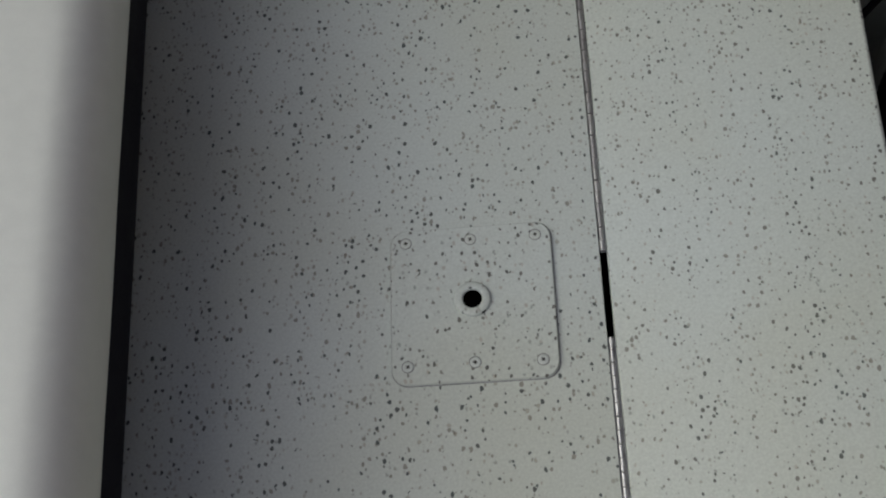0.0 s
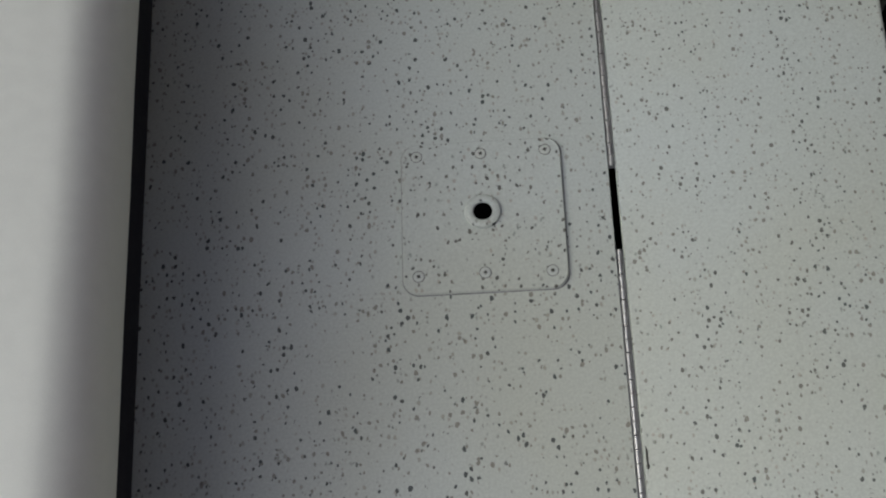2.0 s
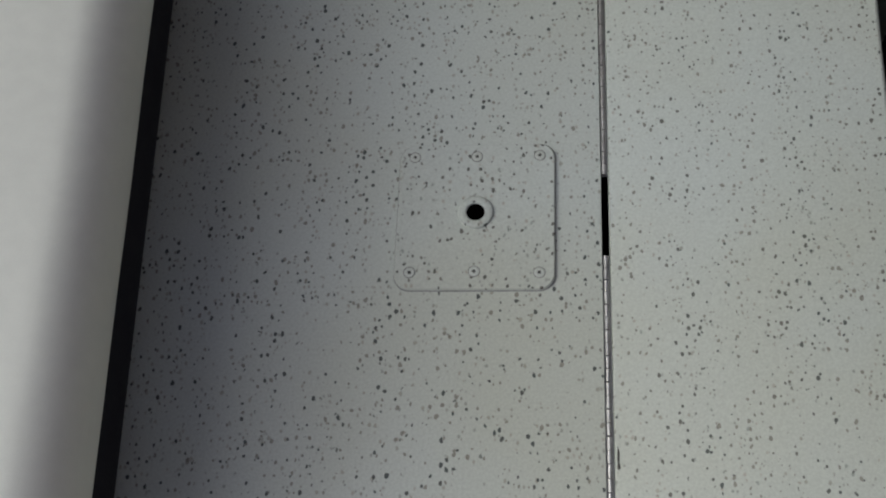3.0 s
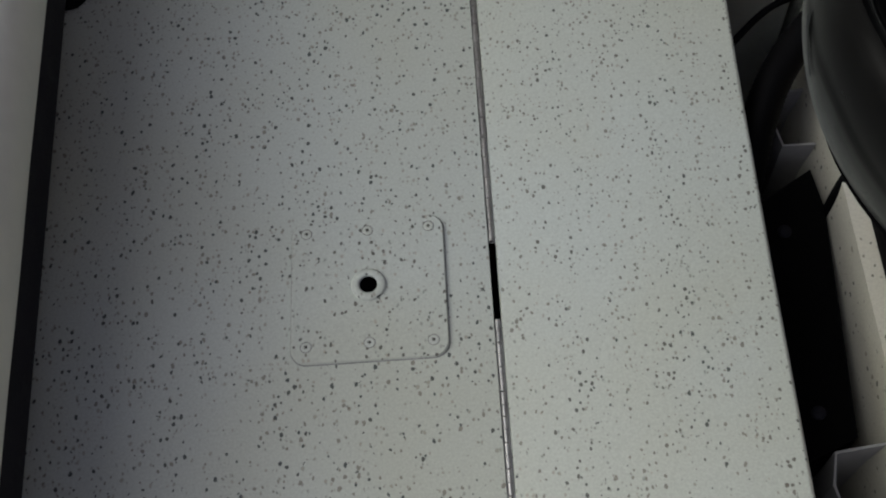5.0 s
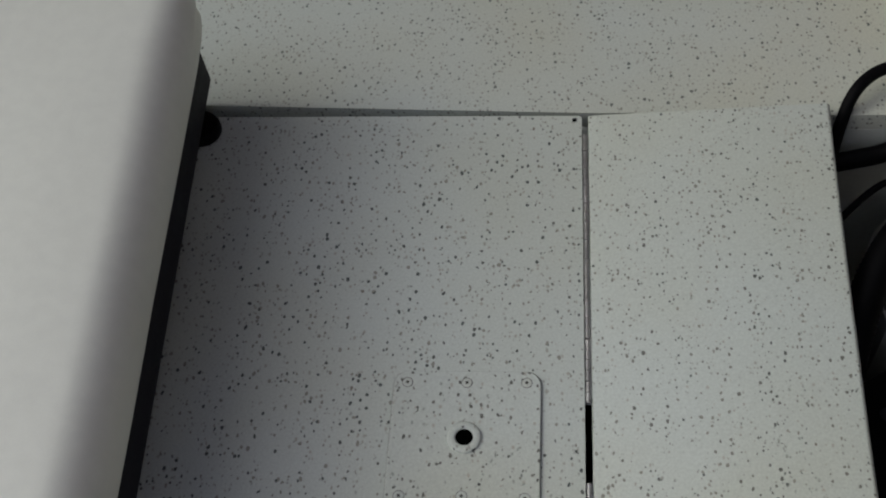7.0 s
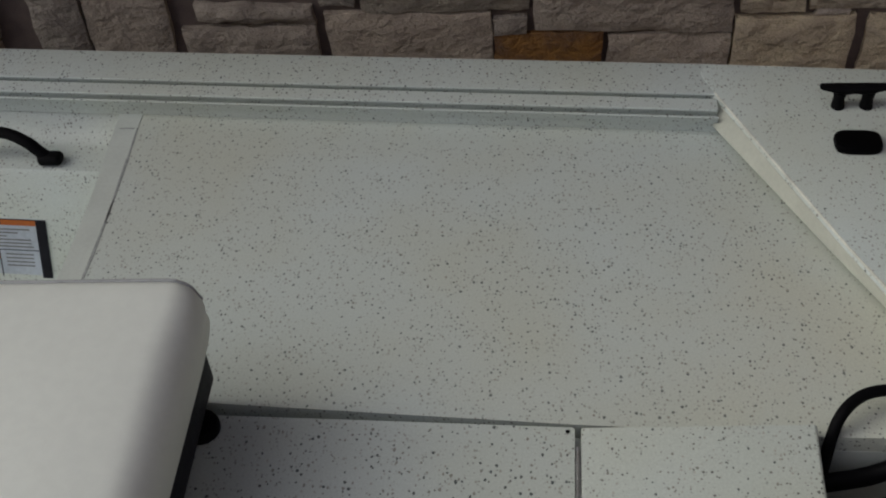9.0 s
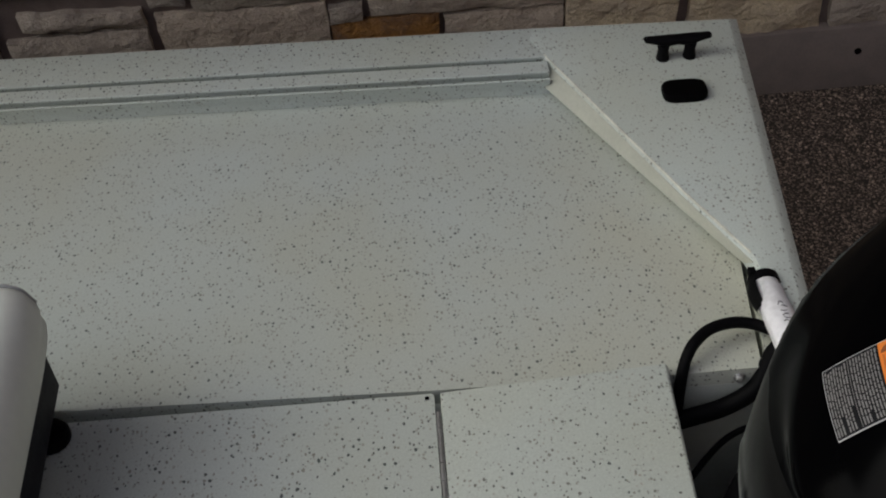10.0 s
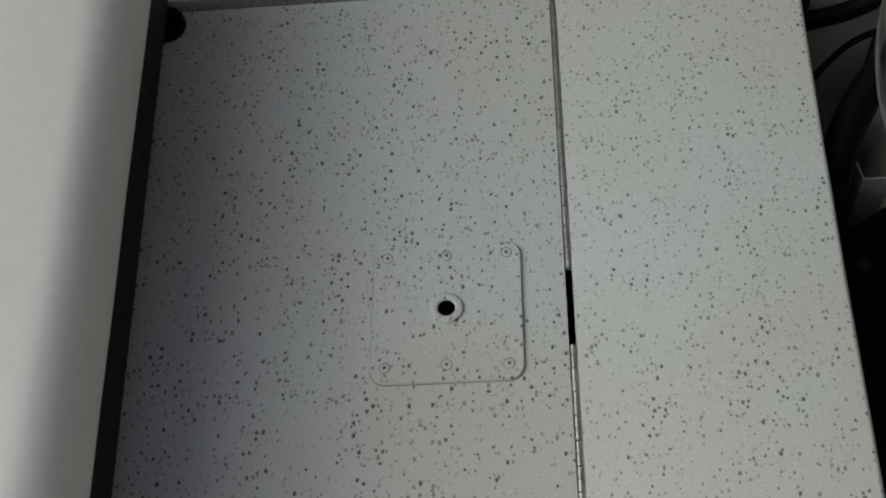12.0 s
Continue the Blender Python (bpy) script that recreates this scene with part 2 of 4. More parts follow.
def box(bm, x0, x1, y0, y1, z0, z1):
    m = Matrix.LocRotScale(((x0 + x1) / 2, (y0 + y1) / 2, (z0 + z1) / 2), None, (x1 - x0, y1 - y0, z1 - z0))
    return bmesh.ops.create_cube(bm, size=1, matrix=m)


def bevelled(bm, width, segments=2, angle=30):
    edges = [e for e in bm.edges if len(e.link_faces) == 2 and e.calc_face_angle() > radians(angle)]
    bmesh.ops.bevel(bm, geom=edges, offset=width, segments=segments, affect="EDGES", profile=0.5)
    return bm


def loft(bm, rings, closed=True, caps=True):
    """Skin between rings of points."""
    made = [[bm.verts.new(p) for p in ring] for ring in rings]
    n = len(made[0])
    for a, b in zip(made, made[1:]):
        for i in range(n if closed else n - 1):
            j = (i + 1) % n
            bm.faces.new((a[i], a[j], b[j], b[i]))
    if caps:
        bm.faces.new(made[0][::-1])
        bm.faces.new(made[-1])
    return made


def prism(bm, pts, z0, z1):
    loft(bm, [[(x, y, z0) for x, y in pts], [(x, y, z1) for x, y in pts]])


def disc_loft(bm, profile, centre=(0, 0, 0), n=32):
    """A turned form from (radius, height) pairs."""
    x, y, z = centre
    loft(bm, [[(x + r * math.cos(2 * math.pi * i / n), y + r * math.sin(2 * math.pi * i / n), z + h) for i in range(n)] for r, h in profile])


def rounded_square(half_x, half_y, r, n=6):
    pts = []
    for k, (sx, sy) in enumerate(((1, 1), (-1, 1), (-1, -1), (1, -1))):
        for i in range(n + 1):
            a = math.pi / 2 * (k + i / n)
            pts.append((sx * (half_x - r) + r * math.cos(a), sy * (half_y - r) + r * math.sin(a)))
    return pts


def smooth_line(points, steps=10):
    """Catmull-Rom points through the given ones."""
    p = [Vector(q) for q in points]
    p = [2 * p[0] - p[1], *p, 2 * p[-1] - p[-2]]
    out = []
    for a, b, c, d in zip(p, p[1:], p[2:], p[3:]):
        for i in range(steps):
            u = i / steps
            out.append(0.5 * (2 * b + (c - a) * u + (2 * a - 5 * b + 4 * c - d) * u * u + (3 * b - a - 3 * c + d) * u ** 3))
    return out + [p[-2]]


def tube(bm, points, radius, n=14, steps=10, squash=1.0, ribs=0.0):
    line = smooth_line(points, steps)
    side = Vector((0, 0, 1))
    rings = []
    for i, q in enumerate(line):
        ahead = (line[min(i + 1, len(line) - 1)] - line[max(i - 1, 0)]).normalized()
        across = ahead.cross(side).normalized()
        if across.length < 0.1:
            across = Vector((1, 0, 0))
        up = across.cross(ahead)
        r = radius * (1 + ribs * (i % 2))
        rings.append([q + r * (math.cos(a) * across + squash * math.sin(a) * up) for a in (2 * math.pi * k / n for k in range(n))])
    loft(bm, rings)
    return bm


# ---- the boat: deck, sides, well ----
def lip_y(x):
    """The inner lip of the gunwale: the side draws in towards the stern."""
    return 1.143 + (0.39 - x) * 0.0545


def joint_y(x):
    return lip_y(x) + 0.03


OPEN_L, OPEN_R = 0.516, 0.490

deck = new("deck")
tagged(deck, "off-white speckled painted aft deck around the hatches", "deck", kind="structure")


def deck_sheet(pts, name="deck_panel"):
    bm = bmesh.new()
    prism(bm, pts, -0.03, 0.0)
    part(name, bevelled(bm, 0.0015, 2, 60), DECK, deck, smooth=40)


# side deck between the hatches and the gunwale, with the slanted cut at the quarter
deck_sheet([(-0.669, OPEN_L + 0.012), (-0.43, OPEN_L), (0.145, OPEN_R), (0.25, 0.487), (0.43, 0.4795), (0.603, 0.4785), (0.622, 0.655), (0.630, 0.72), (0.42, 1.20), (-0.690, joint_y(-0.659) + 0.02), (-0.687, 1.16), (-0.681, 1.08), (-0.676, 0.98), (-0.672, 0.86), (-0.669, 0.78)])
deck_sheet([(-0.669, -1.2), (0.603, -1.2), (0.603, -0.493), (-0.669, -0.493)])
deck_sheet([(-0.669, -0.493), (-0.436, -0.493), (-0.436, OPEN_L), (-0.669, OPEN_L + 0.012)])
# narrow flange along the forward end of the deck
bm = bmesh.new()
prism(bm, [(-0.712, -1.2), (-0.6697, -1.2), (-0.6697, 0.78), (-0.6727, 0.86), (-0.6768, 0.98), (-0.6817, 1.08), (-0.6878, 1.16), (-0.6905, 1.222), (-0.738, 1.222), (-0.733, 1.16), (-0.729, 1.10), (-0.720, 1.0), (-0.716, 0.90), (-0.713, 0.80)], -0.03, 0.0003)
part("flange", bevelled(bm, 0.0012, 2, 60), PLAIN, deck, smooth=40)
# soft grey filler in the joint, with one dark gap and a tick at its end


def filler(name, line, widths, mat, top, label=""):
    left = [(x - w, y) for (x, y), w in zip(line, widths)]
    right = [(x + w, y) for (x, y), w in zip(line, widths)]
    bm = bmesh.new()
    prism(bm, right + left[::-1], -0.004, top)
    part(name, bm, mat, deck, label)


rng = random.Random(11)
line = [(-0.6694 - 0.0195 * max(0.0, (k - 1) / 11) ** 1.5, 0.76 + 0.0345 * k) for k in range(13)]
filler("sealant", line, [0.0013 + 0.0016 * rng.random() for _ in line], FILLER, 0.0006, "soft grey sealant in the deck joint")
filler("sealant_gap", [(-0.6722, 0.905), (-0.6731, 0.925), (-0.6740, 0.948), (-0.6748, 0.965)], (0.0006, 0.0016, 0.0014, 0.0004), RECESS_SCUFF, 0.0009, "dark gap in the sealant")
bm = bmesh.new()
prism(bm, [(-0.724, 1.1700), (-0.708, 1.1708), (-0.694, 1.1702), (-0.694, 1.1730), (-0.710, 1.1738), (-0.724, 1.1726)], -0.004, 0.0009)
part("sealant", bm, FILLER, deck, "grey sealant at the end of the joint")
bm = bmesh.new()
box(bm, -0.712, -0.67, -1.2, joint_y(-0.7) - 0.03, -0.6, -0.031)
part("bulkhead", bm, PLAIN, deck)
# gutter under the hatch opening, closed compartment below
bm = bmesh.new()
box(bm, -0.47, 0.17, -0.53, -0.47, -0.05, -0.031)
box(bm, -0.47, 0.17, 0.470, 0.55, -0.05, -0.031)
box(bm, -0.47, -0.415, -0.47, 0.47, -0.05, -0.031)
part("gutter", bm, PLAIN, deck)
# unseen inside coloured black, so the dark in the hatch gaps is partly colour
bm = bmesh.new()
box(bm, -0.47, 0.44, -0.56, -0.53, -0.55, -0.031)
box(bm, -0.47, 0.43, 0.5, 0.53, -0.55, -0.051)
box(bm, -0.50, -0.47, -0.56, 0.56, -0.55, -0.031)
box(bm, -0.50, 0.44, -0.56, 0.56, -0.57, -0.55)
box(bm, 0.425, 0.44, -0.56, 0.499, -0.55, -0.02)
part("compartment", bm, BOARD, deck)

# gunwale, swept along the side
profile = [(0.160, -0.55), (0.160, 0.042), (0.157, 0.048), (0.152, 0.05), (0.061, 0.05), (0.060, 0.0488), (0.060, 0.0450), (0.066, 0.043), (0.066, 0.033), (0.0485, 0.033), (0.048, 0.0475),
           (0.0465, 0.049), (0.016, 0.0485), (0.0148, 0.047), (0.0148, 0.0440), (0.022, 0.042), (0.022, 0.026), (0.0072, 0.026), (0.0065, 0.0405), (0.003, 0.0415), (0.0018, 0.040), (0.003, 0.036), (0.014, 0.030), (0.015, -0.001), (0.031, -0.001), (0.031, -0.55)]
bm = bmesh.new()
stations = (-3.2, -2.0, -1.2, -0.4, 0.1, 0.394)
loft(bm, [[(x, lip_y(x) + s, z) for s, z in profile] for x in stations])
thing("gunwale", bm, RAIL, "off-white speckled gunwale with two long grooves", "gunwale", 30, "structure")

# hull side forward of the deck, below the gunwale, with a ledge
bm = bmesh.new()
side = [(0.029, 0.02), (0.010, -0.030), (-0.014, -0.050), (-0.026, -0.054), (-0.094, -0.057), (-0.099, -0.063), (-0.130, -0.30), (-0.19, -0.55), (-0.10, -0.56), (0.035, -0.56), (0.035, 0.02)]
loft(bm, [[(x, lip_y(x) + s, z) for s, z in side] for x in (-3.2, -2.0, -1.2, -0.722)])
thing("hull_side", bevelled(bm, 0.004, 2, 12), DECK, "off-white speckled inner hull side with a ledge", "hull", 40, "structure")
bm = bmesh.new()
box(bm, -3.2, -0.716, -1.3, 1.02, -0.6, -0.555)
thing("floor", bm, DECK, "off-white speckled cockpit floor", "floor", kind="structure")

# corner cap at the quarter, with a slanted inner wall and a chamfered stern edge
bm = bmesh.new()
top = [(0.371, 1.262), (0.392, 1.206), (0.560, 0.803), (0.630, 0.648), (0.645, 0.50), (0.666, 0.50), (0.747, 1.270), (0.384, 1.297)]
mid = [(0.371, 1.268), (0.391, 1.2), (0.558, 0.800), (0.628, 0.642), (0.641, 0.497), (0.683, 0.497), (0.766, 1.285), (0.382, 1.3035)]
inner = [(0.375, 1.262), (0.396, 1.206), (0.564, 0.803), (0.633, 0.650), (0.648, 0.504), (0.663, 0.504), (0.743, 1.267), (0.386, 1.294)]
foot = [(0.380, 1.20), (0.3825, 1.168), (0.554, 0.812), (0.6250, 0.67), (0.640, 0.50), (0.683, 0.50), (0.766, 1.285), (0.382, 1.3035)]
sunk = [(0.406, 1.20), (0.411, 1.172), (0.575, 0.818), (0.643, 0.672), (0.652, 0.51), (0.683, 0.50), (0.766, 1.285), (0.382, 1.3035)]
rings = [[(x, y, -0.55) for x, y in sunk], [(x, y, 0.0135) for x, y in sunk], [(x, y, 0.014) for x, y in foot], [(x, y, z) for (x, y), z in zip(mid, (0.042, 0.043, 0.043, 0.040, 0.036, 0.036, 0.038, 0.044))],
         [(x, y, 0.0505) for x, y in top], [(x, y, 0.0515) for x, y in inner]]
loft(bm, rings)
cap = thing("corner_cap", bm, RAIL, "off-white speckled corner deck with slanted inner wall", "deck corner", 50, "structure")
bm = bmesh.new()
face = []
for (fx, fy), (mx, my) in zip(foot[1:4], mid[1:4]):
    face.append([(fx - 0.0010, fy - 0.0005, 0.0142), (mx - 0.0010, my - 0.0005, 0.0428), (mx + 0.003, my + 0.0015, 0.0428), (fx + 0.003, fy + 0.0015, 0.0142)])
loft(bm, face)
part("slanted_wall", bm, CREAM, cap, "plain off-white slanted wall", 40)

rng = random.Random(21)
line = [Vector((0.391, 1.208, 0.0505)), Vector((0.5595, 0.803, 0.0505)), Vector((0.6295, 0.650, 0.0505))]
bm = bmesh.new()
rings = []
for a, b in zip(line, line[1:]):
    steps = int((b - a).length / 0.006)
    for k in range(steps):
        c, w = a.lerp(b, k / steps), 0.0004 + 0.0022 * rng.random() ** 2
        side = Vector((0.92, 0.39, 0))
        rings.append([c - 0.0012 * side - Vector((0, 0, 0.003)), c - 0.0006 * side + Vector((0, 0, 0.0008)), c + w * side + Vector((0, 0, 0.0014)), c + (w + 0.0012) * side])
loft(bm, rings)
thing("trim", bm, CHIPPED, "pale chipped edge of the coating on the corner deck", "trim", 40, "structure")

# transom, engine well and the knees in it
transom = new("transom")
tagged(transom, "off-white speckled transom and engine well", "transom", kind="structure")
bm = bmesh.new()
prism(bm, [(0.6085, 0.455), (0.672, 0.455), (0.674, 0.495), (0.6395, 0.496), (0.6275, 0.655)], -0.3, 0.006)
part("transom_cap", bevelled(bm, 0.004, 3, 50), DECK, transom, smooth=40)
bm = bmesh.new()
prism(bm, [(0.44, 0.4785), (0.60, 0.4785), (0.60, 0.50), (0.44, 0.50)], -0.45, -0.0305)
part("well_side", bm, PLAIN, transom)
bm = bmesh.new()
prism(bm, [(0.44, -0.50), (0.60, -0.50), (0.60, -0.4785), (0.44, -0.4785)], -0.45, -0.0305)
part("well_side", bm, PLAIN, transom)
bm = bmesh.new()
loft(bm, [[(0.560, y, -0.45), (0.566, y, -0.16), (0.580, y, -0.058), (0.60, y, -0.05), (0.66, y, -0.05), (0.67, y, -0.45)] for y in (-0.478, 0.372)])
part("transom_plate", bevelled(bm, 0.006, 2, 15), WELL, transom, smooth=50)
bm = bmesh.new()
loft(bm, [[(0.572, y, -0.45), (0.578, y, -0.24), (0.60, y, -0.17), (0.66, y, -0.16), (0.67, y, -0.45)] for y in (0.374, 0.454)])
part("transom_step", bevelled(bm, 0.005, 2, 15), WELL, transom, smooth=50)
bm = bmesh.new()
box(bm, 0.44, 0.67, -0.478, 0.478, -0.47, -0.45)
part("well_floor", bm, PLAIN, transom)


def knee(line, top):
    """A bent-sheet knee with its cut edge upwards."""
    bm = bmesh.new()
    th = 0.0032
    outer, inside = [], []
    for i, (px, py) in enumerate(line):
        a, b = Vector(line[max(i - 1, 0)]), Vector(line[min(i + 1, len(line) - 1)])
        d = (b - a).normalized()
        outer.append((px - d.y * th / 2, py + d.x * th / 2))
        inside.append((px + d.y * th / 2, py - d.x * th / 2))
    prism(bm, outer + inside[::-1], -0.449, top)
    part("knee", bm, GREY, transom)


knee([(0.590, 0.297), (0.547, 0.296)], -0.1)
knee([(0.585, 0.211), (0.532, 0.212), (0.526, 0.250)], -0.1)
knee([(0.585, -0.190), (0.516, -0.198), (0.507, -0.235), (0.513, -0.27), (0.56, -0.285)], -0.1)

# hull below the gunwale, standing on the ground
bm = bmesh.new()
loft(bm, [[(x, y, -0.551), (x - 0.06, y - 0.16, -0.985), (x - 0.06, -y + 0.16, -0.985), (x, -y, -0.551), (x, -y + 0.02, -0.54), (x, y - 0.02, -0.54)] for x, y in ((-3.2, 1.49), (0.66, 1.28))])
thing("hull", bm, PLAIN, "off-white painted boat hull standing on the ground", "hull", 30, "structure")
bm = bmesh.new()
loft(bm, [[(x, -lip_y(x) - 0.154, -0.55), (x, -lip_y(x) - 0.154, 0.05), (x, -lip_y(x), 0.05), (x, -lip_y(x), -0.55)] for x in (-3.2, 0.66)])
thing("gunwale_south", bevelled(bm, 0.006, 2), DECK, "off-white speckled gunwale across the boat", "gunwale", 40, "structure")

# ---- ground, kerb and wall ----
bm = bmesh.new()
bmesh.ops.create_grid(bm, x_segments=4, y_segments=4, size=60, matrix=Matrix.Translation((0, 0, -1.0)))
thing("ground", bm, AGGREGATE, "brown washed aggregate ground", "ground", kind="structure")


def pebbles(count=9000):
    """Loose stones of the aggregate, proud of the ground."""
    rng = np.random.default_rng(4)
    shape = np.array([(1, 0, 0), (-1, 0, 0), (0, 1, 0), (0, -1, 0), (0, 0, 0.8), (0, 0, -0.8)])
    faces = np.array([(0, 2, 4), (2, 1, 4), (1, 3, 4), (3, 0, 4), (2, 0, 5), (1, 2, 5), (3, 1, 5), (0, 3, 5)])
    size = rng.uniform(0.0022, 0.0058, (count, 1, 1)) * rng.uniform(0.7, 1.3, (count, 1, 3))
    turn = rng.uniform(0, 2 * math.pi, count)
    c, s = np.cos(turn), np.sin(turn)
    v = shape[None] * size
    v = np.stack([v[..., 0] * c[:, None] - v[..., 1] * s[:, None], v[..., 0] * s[:, None] + v[..., 1] * c[:, None], v[..., 2]], -1)
    v += np.stack([rng.uniform(0.75, 2.6, count), rng.uniform(0.9, 2.39, count), rng.uniform(-1.001, -0.9985, count)], -1)[:, None]
    f = faces[None] + 6 * np.arange(count)[:, None, None]
    me = bpy.data.meshes.new("pebbles")
    me.from_pydata(v.reshape(-1, 3).tolist(), [], f.reshape(-1, 3).tolist())
    me.materials.append(PEBBLE)
    tagged(new("pebbles", me), "small brown and grey stones of the aggregate", "pebbles", kind="stuff")


pebbles()

bm = bmesh.new()
box(bm, -8, 8, 2.39, 2.75, -1.05, -0.772)
kerb = thing("kerb", bevelled(bm, 0.008, 2), KERB, "brown-grey concrete footing below the stone wall", "kerb", 40, "structure")
# flat black disc on the face stands for the hole's shaded depth
bm = bmesh.new()
disc_loft(bm, [(0.011, 0), (0.011, 0.004)], n=20)
bm.transform(Matrix.Translation((1.531, 2.3895, -0.862)) @ Matrix.Rotation(radians(90), 4, "X"))
part("weep_hole", bm, RUBBER, kerb, smooth=40)

bm = bmesh.new()
box(bm, -8, 8, 2.430, 2.75, -0.772, 4.5)
wall = thing("wall_north", bm, MORTAR, "wall of rough-split tan and grey limestone", "wall", kind="structure")


# unseen plain wall behind the stern, added to block low sky and warm the bounce
bm = bmesh.new()
box(bm, 4.4, 4.7, -7.0, 2.39, -1.05, 5.0)
thing("added_wall_east", bm, BROWN, "unseen plain brown wall added to block low eastern sky", "wall", kind="structure")
# unseen eave slab, added to keep sky light off the far deck and cowl
bm = bmesh.new()
box(bm, -8, 8, 1.25, 2.9, 2.6, 2.7)
thing("eave", bm, ADDED_SLAB, "unseen dark slab added over the wall to shade the deck", "eave", kind="structure")


def stone(x0, x1, z0, z1, mat, rng):
    """One split-faced stone: an uneven outline and a rough, bulging face."""
    x0, x1, z0, z1 = x0 - 0.003, x1 + 0.003, z0 - 0.002, z1 + 0.002
    nx, nz = max(4, min(14, int((x1 - x0) / 0.03))), max(3, min(9, int((z1 - z0) / 0.026)))
    skew = [rng.uniform(-0.008, 0.008) for _ in range(4)]
    proud, seed = rng.uniform(0.0, 0.014), rng.uniform(0, 50)
    verts = {}
    bm = bmesh.new()
    for i in range(nx + 1):
        for j in range(nz + 1):
            u, w = i / nx, j / nz
            x = x0 + (x1 - x0) * u + (skew[0] * (1 - w) + skew[1] * w) * (0.6 if 0 < i < nx else 1)
            z = z0 + (z1 - z0) * w + (skew[2] * (1 - u) + skew[3] * u) * (0.6 if 0 < j < nz else 1)
            edge = min(i, nx - i) == 0 or min(j, nz - j) == 0
            n = noise.noise(Vector((x * 9 + seed, z * 9, seed))) * 0.012 + noise.noise(Vector((x * 32, z * 32 + seed, 2.0))) * 0.009
            if edge:
                x += 0.007 * noise.noise(Vector((x * 25, z * 25, seed)))
                z += 0.007 * noise.noise(Vector((x * 25, z * 25, seed + 9)))
            y = 2.404 - proud + (0.009 if edge else 0.0) + n
            verts[i, j] = bm.verts.new((x, y, z))
    for i in range(nx):
        for j in range(nz):
            bm.faces.new((verts[i, j], verts[i + 1, j], verts[i + 1, j + 1], verts[i, j + 1]))
    rim = [verts[i, 0] for i in range(nx + 1)] + [verts[nx, j] for j in range(1, nz + 1)] + [verts[i, nz] for i in range(nx - 1, -1, -1)] + [verts[0, j] for j in range(nz - 1, 0, -1)]
    back = [bm.verts.new((v.co.x, 2.436, v.co.z)) for v in rim]
    for k in range(len(rim)):
        m = (k + 1) % len(rim)
        bm.faces.new((rim[k], back[k], back[m], rim[m]))
    part("stone", bm, mat, wall, smooth=60)


def build_wall():
    rng = random.Random(7)
    # the stones in view over the gunwale
    near = [(-1.50, -1.345, -0.765, -0.457), (-1.335, -1.078, -0.765, -0.462), (-1.05, -0.62, -0.418, -0.27), (-0.985, -0.63, -0.55, -0.497), (-1.035, -0.622, -0.765, -0.572),
            (-0.592, -0.10, -0.765, -0.528), (-0.48, 0.012, -0.522, -0.30), (-0.092, 0.003, -0.603, -0.55), (0.03, 0.60, -0.597, -0.33), (0.617, 0.95, -0.765, -0.557),
            (0.622, 0.797, -0.541, -0.36), (0.815, 1.085, -0.532, -0.37), (0.835, 0.922, -0.558, -0.54), (0.995, 1.40, -0.765, -0.555)]
    for k, (x0, x1, z0, z1) in enumerate(near):
        stone(x0, x1, z0, z1, TAN if k in (2, 6, 9, 10, 11, 13) else STONE, rng)
    stone(-0.084, 0.236, -0.765, -0.607, RUST, rng)
    stone(0.247, 0.598, -0.765, -0.619, STONE, rng)
    stone(-1.60, -1.07, -0.445, -0.27, TAN, rng)
    stone(-0.60, -0.50, -0.50, -0.28, STONE, rng)
    stone(1.10, 1.42, -0.535, -0.33, STONE, rng)
    # courses on both sides and above
    for side, (a, b) in enumerate(((-3.6, -1.62), (1.43, 3.4))):
        z = -0.765
        while z < -0.3:
            h = rng.uniform(0.09, 0.2)
            x = a
            while x < b - 0.08:
                w = min(rng.uniform(0.15, 0.48), b - x)
                stone(x, x + w - 0.02, z, z + h - 0.02, rng.choice((STONE, STONE, TAN)), rng)
                x += w
            z += h
    z = -0.235
    while z < 0.95:
        h = rng.uniform(0.12, 0.2)
        x = -3.6 + rng.uniform(0, 0.15)
        while x < 3.2:
            w = rng.uniform(0.15, 0.5)
            stone(x, x + w - 0.02, z, z + h - 0.02, rng.choice((STONE, STONE, TAN)), rng)
            x += w
        z += h


# ---- hatches ----
hatch = base("hatch_lid", (0, 0, 0), "off-white speckled hatch lid, closed, flush with deck", "hatch")
bm = bmesh.new()
prism(bm, [(-0.428, -0.487), (0.1385, -0.487), (0.1405, -0.485), (0.1405, 0.4815), (0.137, 0.485), (-0.428, 0.4925)], -0.028, 0.0)
part("panel", bevelled(bm, 0.002, 3, 50), LID, hatch, smooth=40)
# black disc on the lid in place of a hole's dark inside
bm = bmesh.new()
disc_loft(bm, [(0.0032, 0.0002), (0.0032, 0.0011), (0.0022, 0.0014)], (0.1305, 0.477, 0), 14)
part("rivet", bm, RUBBER, hatch, "black disc for the dark of a rivet hole", 40)

plate = base("seat_base_plate", (0.001, 0.001, 0.0), "painted square seat base plate with a round socket", "seat plate")
bm = bmesh.new()
ring = [(x, y - 0.0025) for x, y in rounded_square(0.0885, 0.0895, 0.018)]
hole = 0.0105
n = len(ring)
lower = [[(x, y, 0.0) for x, y in ring], [(x, y, 0.0030) for x, y in ring], [(x * 0.988, y * 0.988, 0.0046) for x, y in ring]]
circle = [(0.0195 * math.cos(math.pi / 2 * (k // 7) + math.pi / 2 * (k % 7) / 6.5), 0.0195 * math.sin(math.pi / 2 * (k // 7) + math.pi / 2 * (k % 7) / 6.5), 0.0046) for k in range(n)]
loft(bm, lower + [circle], caps=False)
part("plate", bm, LID, plate, smooth=30)
